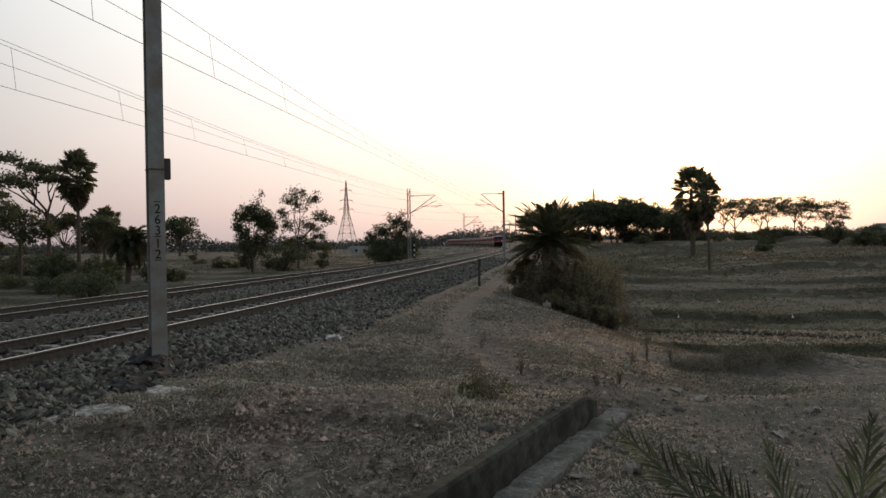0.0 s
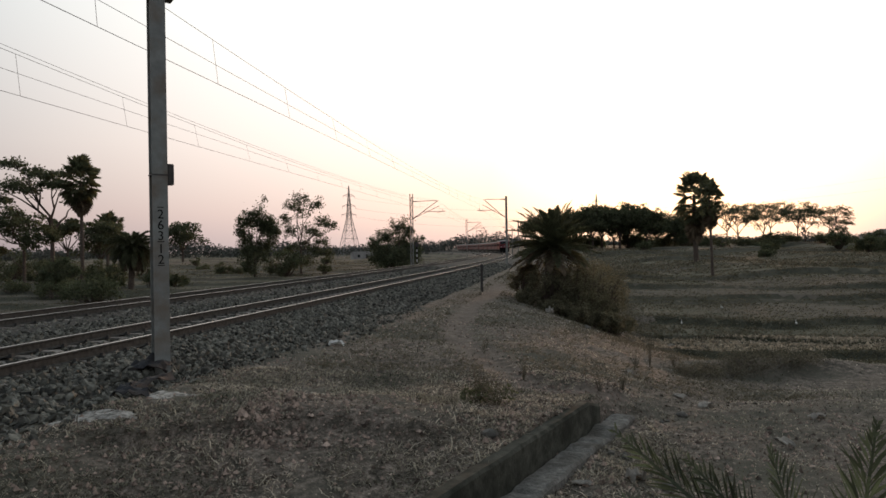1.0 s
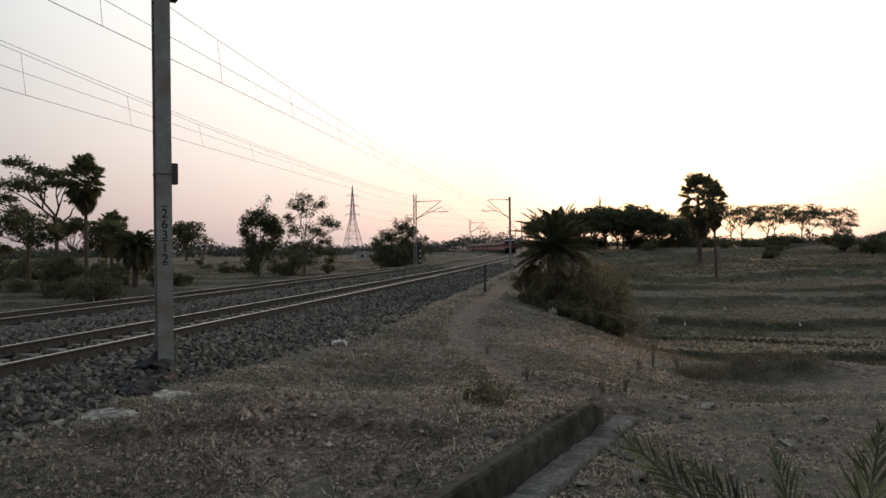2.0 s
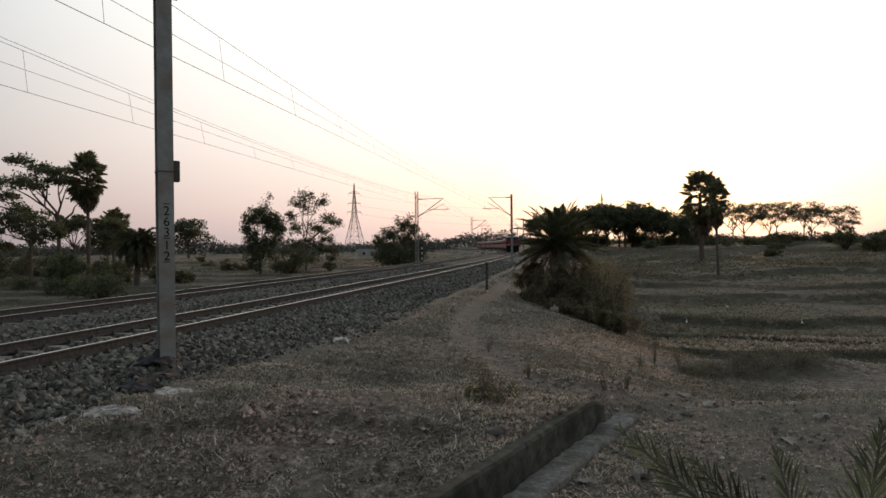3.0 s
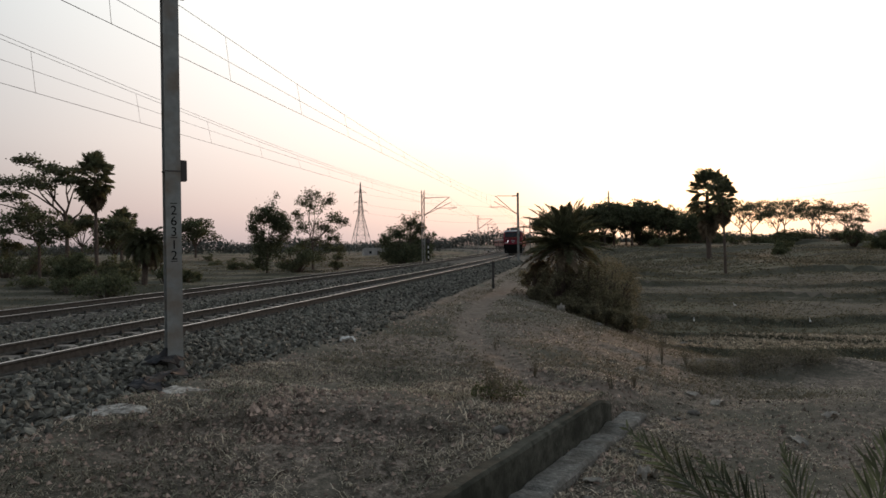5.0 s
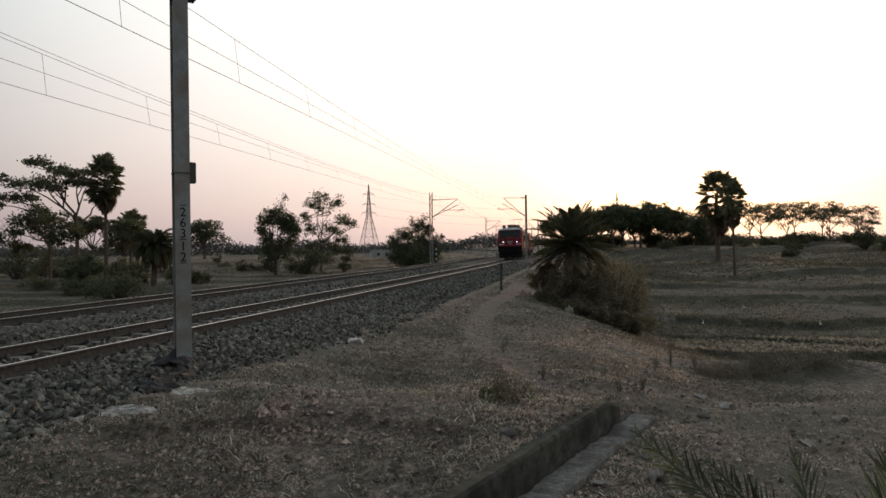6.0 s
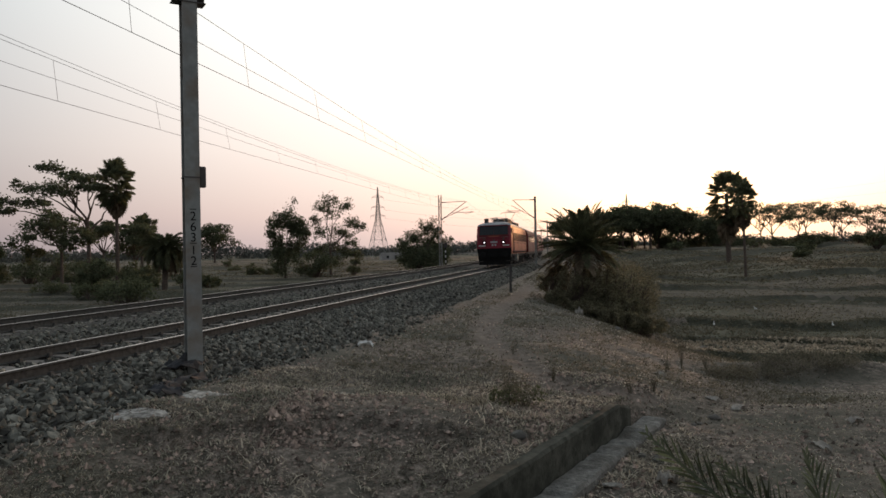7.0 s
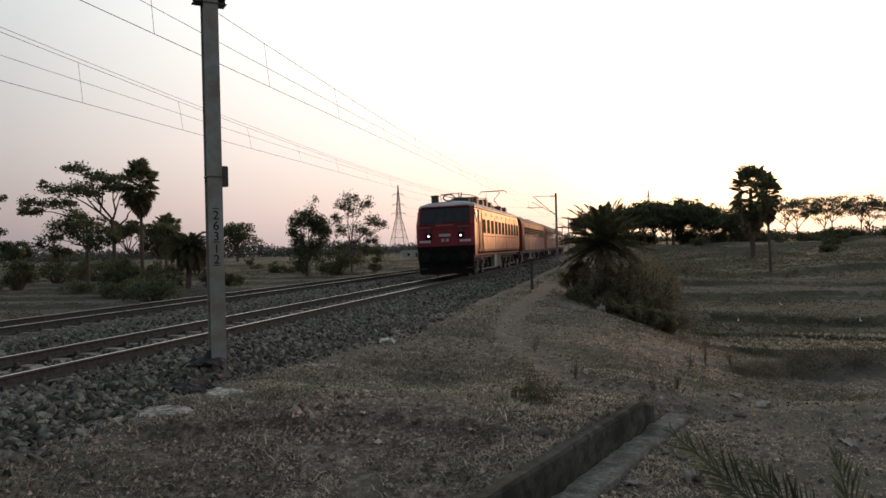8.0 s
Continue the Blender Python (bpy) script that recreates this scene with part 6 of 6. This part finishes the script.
def scatter_grass():
    rng = np.random.default_rng(9)
    V, n0 = [], 0
    for x0, x1, y0, y1, count, hh in ((-5, 3, 4.8, 12, 112000, 0.048), (-3, 4, 12, 24, 9000, 0.05), (1, 9, 5, 14, 24000, 0.04), (3, 16, 12, 27, 10000, 0.06), (0, 7, 22, 62, 6000, 0.07), (-0.5, 0.8, 8.4, 10, 3000, 0.09), (-5, 2, 4.8, 9, 3500, 0.12)):
        x, y = x0 + (x1 - x0) * rng.random(count), y0 + (y1 - y0) * rng.random(count)
        u = offset_of(x, y)
        keep = (u > toe_of(y) + 0.1 + 0.3 * rng.random(count)) & (vnoise(x * 1.1, y * 1.1, 31) + 0.6 * vnoise(x * 4, y * 4, 32) > -0.55 + 0.5 * rng.random(count) - 0.3)
        keep &= path_distance(x, y) > 0.15 + 0.3 * rng.random(count)
        keep &= ~((((x + 3.5) / 0.4) ** 2 + ((y - 9.25) / 0.36) ** 2 < 0.8) | (((x + 3.95) / 0.5) ** 2 + ((y - 8.15) / 0.22) ** 2 < 0.8))
        keep &= (((x + 0.8) / 1.5) ** 2 + ((y - 8.6) / 1.1) ** 2 > 0.75 * rng.random(count) ** 0.5)
        dist = (x + 1.23) * 0.871 - (y - 3.99) * 0.491
        keep &= ~((dist > -0.06) & (dist < 0.45) & (y < 10.6))
        x, y = x[keep], y[keep]
        z = ground_z(x, y)
        n = len(x)
        a = rng.random(n) * 6.283
        h = hh * (0.12 + 0.75 * rng.random(n) ** 2)
        lean = hh * (0.5 + 1.3 * rng.random(n))
        wd = (0.0026 + 0.0036 * rng.random(n)) * (1 + y / 14)
        b = np.stack([x, y, z - 0.005], -1)
        dirx = np.stack([np.cos(a), np.sin(a), 0 * a], -1)
        side = np.stack([-np.sin(a), np.cos(a), 0 * a], -1) * wd[:, None]
        mid = b + dirx * (lean * 0.4)[:, None] + np.stack([0 * h, 0 * h, h * 0.75], -1)
        tip = b + dirx * lean[:, None] + np.stack([0 * h, 0 * h, h], -1)
        V.append(np.stack([b - side, b + side, mid + side * 0.7, mid - side * 0.7, tip], 1).reshape(-1, 3))
    V = np.concatenate(V)
    k = np.arange(len(V) // 5)[:, None] * 5
    f = np.concatenate([k + [0, 1, 2], k + [0, 2, 3], k + [3, 2, 4]], 0)
    thing("dry_grass", "short matted dry grass covering the bank", "grass", kind="stuff", data=mesh_np("dry_grass", V, f, M_GRASS))


def scatter_litter():
    rng = np.random.default_rng(15)
    pts, sz = [], []
    for x0, x1, y0, y1, n, s in ((0.6, 3.4, 5.2, 9.5, 800, 0.026), (2.2, 5.5, 10, 13, 300, 0.03), (1, 8, 5, 20, 900, 0.022), (-5, 1.5, 5, 13, 2600, 0.015), (-2.5, 1.5, 7, 9.5, 1500, 0.016)):
        x, y = x0 + (x1 - x0) * rng.random(n), y0 + (y1 - y0) * rng.random(n)
        pts.append(np.stack([x, y, ground_z(x, y) + 0.012], -1))
        sz.append(s * (0.5 + rng.random(n)))
    v, f = leaf_cards(np.concatenate(pts), np.concatenate(sz), rng, 0.85)
    thing("dead_leaves", "scattered curled dead leaves on the ground", "leaf litter", kind="stuff", data=mesh_np("dead_leaves", v, f, M_STRAW))


def scatter_clods():
    """Small broken lumps of earth lying on the bank."""
    rng = np.random.default_rng(27)
    octa = np.array([(1, 0, 0), (-1, 0, 0), (0, 1, 0), (0, -1, 0), (0, 0, 1), (0, 0, -0.5)], float)
    tri = np.array([(0, 2, 4), (2, 1, 4), (1, 3, 4), (3, 0, 4), (2, 0, 5), (1, 2, 5), (3, 1, 5), (0, 3, 5)])
    C, S = [], []
    for x0, x1, y0, y1, n in ((-5, 2, 5, 11, 14000), (-4, 3, 11, 20, 8000), (0.5, 6, 5, 12, 8000), (-2.3, 0.9, 7.6, 9.6, 10000)):
        x, y = x0 + (x1 - x0) * rng.random(n), y0 + (y1 - y0) * rng.random(n)
        keep = (offset_of(x, y) > toe_of(y)) & (vnoise(x * 0.8, y * 0.8, 61) + 0.5 * rng.normal(size=n) > 0.1)
        x, y = x[keep], y[keep]
        C.append(np.stack([x, y, ground_z(x, y)], -1))
        S.append(0.008 + (0.036 if n == 10000 else 0.028) * rng.random(len(x)) ** 3)
    C, S = np.concatenate(C), np.concatenate(S)
    n = len(C)
    v = octa[None] * (0.6 + 0.8 * rng.random((n, 6, 1))) * (0.7 + 0.6 * rng.random((n, 1, 3))) * S[:, None, None] + C[:, None]
    f = (tri[None] + (np.arange(n) * 6)[:, None, None]).reshape(-1, 3)
    thing("earth_clods", "small lumps of dry reddish earth on the bank", "earth clods", kind="stuff", data=mesh_np("earth_clods", v.reshape(-1, 3), f, M_CLOD))


def scatter_stubble():
    """Rows of pale rice stubble and clods in the nearest harvested field."""
    rng = np.random.default_rng(19)
    n = 26000
    x, y = 8 + 30 * rng.random(n), 25.5 + 9.5 * rng.random(n)
    y = y - 0.12 * (x - 12)
    u = offset_of(x, y)
    keep = (u > 11.5) & (np.abs(np.sin(x * 9 + y * 3)) > 0.25)
    x, y = x[keep], y[keep]
    c = np.stack([x, y, ground_z(x, y) + 0.05], -1)
    v, f = leaf_cards(c, 0.06 + 0.07 * rng.random(len(c)), rng, 0.0, 0.4)
    thing("rice_stubble", "pale dry rice stubble in the harvested field", "stubble", kind="stuff", data=mesh_np("rice_stubble", v, f, M_STUBBLE))


def scatter_scrub():
    """Low scrub and grass along the field ridges, beyond the tracks and on the right-hand terraces."""
    rng = np.random.default_rng(23)
    pts, sz = [], []
    for n, y0, y1, left, size in ((6000, 38, 120, True, 0.07), (6000, 120, 420, True, 0.2), (9000, 34, 110, False, 0.085), (7000, 90, 240, False, 0.2)):
        y = y0 + (y1 - y0) * rng.random(n) ** 1.3
        x = (-0.75 + 0.8 * rng.random(n)) * y if left else (0.16 + 0.55 * rng.random(n)) * y
        u = offset_of(x, y)
        keep = (u < -SPACING - 6) if left else (u > 12)
        keep &= vnoise(x / 12, y / 5, 51) + 0.7 * vnoise(x / 3, y / 2, 52) > (0.25 if left else 0.1)
        x, y = x[keep], y[keep]
        z = ground_z(x, y)
        for _ in range(7):
            q = np.stack([x, y, z], -1) + rng.normal(size=(len(x), 3)) * np.array([2.0, 1.2, 0.6]) * size * 1.2
            q[:, 2] = np.maximum(q[:, 2], z - 0.05)
            pts.append(q)
            sz.append(size * (0.5 + rng.random(len(x))) * 0.8)
    v, f = leaf_cards(np.concatenate(pts), np.concatenate(sz), rng)
    thing("scrub", "low dark scrub and grass along the field ridges", "scrub", kind="stuff", data=mesh_np("scrub", v, f, M_WEED))


def scatter_ridges():
    """Tufts of rough grass on the risers and bunds of the fields."""
    rng = np.random.default_rng(29)
    pts, sz = [], []
    for n, y0, y1, a0, a1, size in ((90000, 22, 70, 0.1, 0.85, 0.055), (60000, 70, 170, 0.08, 0.85, 0.12), (50000, 26, 90, -0.95, -0.1, 0.06), (50000, 90, 220, -0.9, -0.02, 0.13)):
        y = y0 + (y1 - y0) * rng.random(n)
        x = (a0 + (a1 - a0) * rng.random(n)) * y
        u = offset_of(x, y)
        slope = np.hypot(ground_z(x, y + 0.3, False) - ground_z(x, y - 0.3, False), ground_z(x + 0.3, y, False) - ground_z(x - 0.3, y, False)) / 0.6
        keep = ((u > 11.5) | (u < -SPACING - 7)) & (slope > 0.22 * rng.random(n) ** 2.2 - 0.005) & (vnoise(x / 3, y / 3, 53) > -0.55)
        x, y = x[keep], y[keep]
        z = ground_z(x, y)
        for _ in range(3):
            q = np.stack([x, y, z], -1) + rng.normal(size=(len(x), 3)) * np.array([1.5, 1.0, 0.5]) * size
            q[:, 2] = np.maximum(q[:, 2], z)
            pts.append(q)
            sz.append(size * (0.5 + rng.random(len(x))))
    v, f = leaf_cards(np.concatenate(pts), np.concatenate(sz), rng, 0.0, 0.3)
    thing("ridge_grass", "rough dark grass on the earth ridges between the fields", "grass", kind="stuff", data=mesh_np("ridge_grass", v, f, M_RIDGE))


def scatter_slope_weeds():
    """Low dry weeds and dead stalks on the bank and its slope."""
    rng = np.random.default_rng(33)
    n = 15000
    y = 12 + 46 * rng.random(n) ** 1.5
    x = line_x(y) + 4.2 + 9.5 * rng.random(n)
    keep = (vnoise(x * 0.7, y * 0.5, 55) + 0.6 * rng.normal(size=n) > 0.0) & (path_distance(x, y) > 0.35)
    x, y = x[keep], y[keep]
    z = ground_z(x, y)
    pts, sz = [], []
    for _ in range(4):
        q = np.stack([x, y, z + 0.01], -1) + np.abs(rng.normal(size=(len(x), 3))) * np.array([0.06, 0.06, 0.035]) * rng.choice([-1, 1], size=(len(x), 3)) ** np.array([1, 1, 2])
        pts.append(q)
        sz.append(0.022 * (0.5 + rng.random(len(x))) * (1 + y / 40))
    v, f = leaf_cards(np.concatenate(pts), np.concatenate(sz), rng, 0.0, 0.3)
    thing("slope_weeds", "low dry weeds and dead stalks on the bank", "weeds", kind="stuff", data=mesh_np("slope_weeds", v, f, M_WEED))


M_RIDGE = material("ridge_tufts", [(0.3, (0.095, 0.092, 0.058)), (0.7, (0.19, 0.17, 0.115))], 0.4, rough=0.9, island=0.5, translucent=0.3)
scatter_scrub()
scatter_ridges()
scatter_slope_weeds()
M_STRAW = material("dead_leaf", [(0.3, (0.15, 0.125, 0.097)), (0.7, (0.36, 0.305, 0.25))], 3, rough=0.85, island=0.7)
M_CLOD = material("earth_clod", [(0.3, (0.16, 0.12, 0.097)), (0.7, (0.4, 0.305, 0.25))], 8, rough=0.97, island=0.75)
M_STUBBLE = material("stubble_straw", [(0.3, (0.32, 0.27, 0.2)), (0.7, (0.52, 0.45, 0.35))], 1.2, rough=0.9, island=0.5, translucent=0.3)
scatter_stones()
scatter_grass()
scatter_litter()
scatter_clods()
scatter_stubble()


motions()
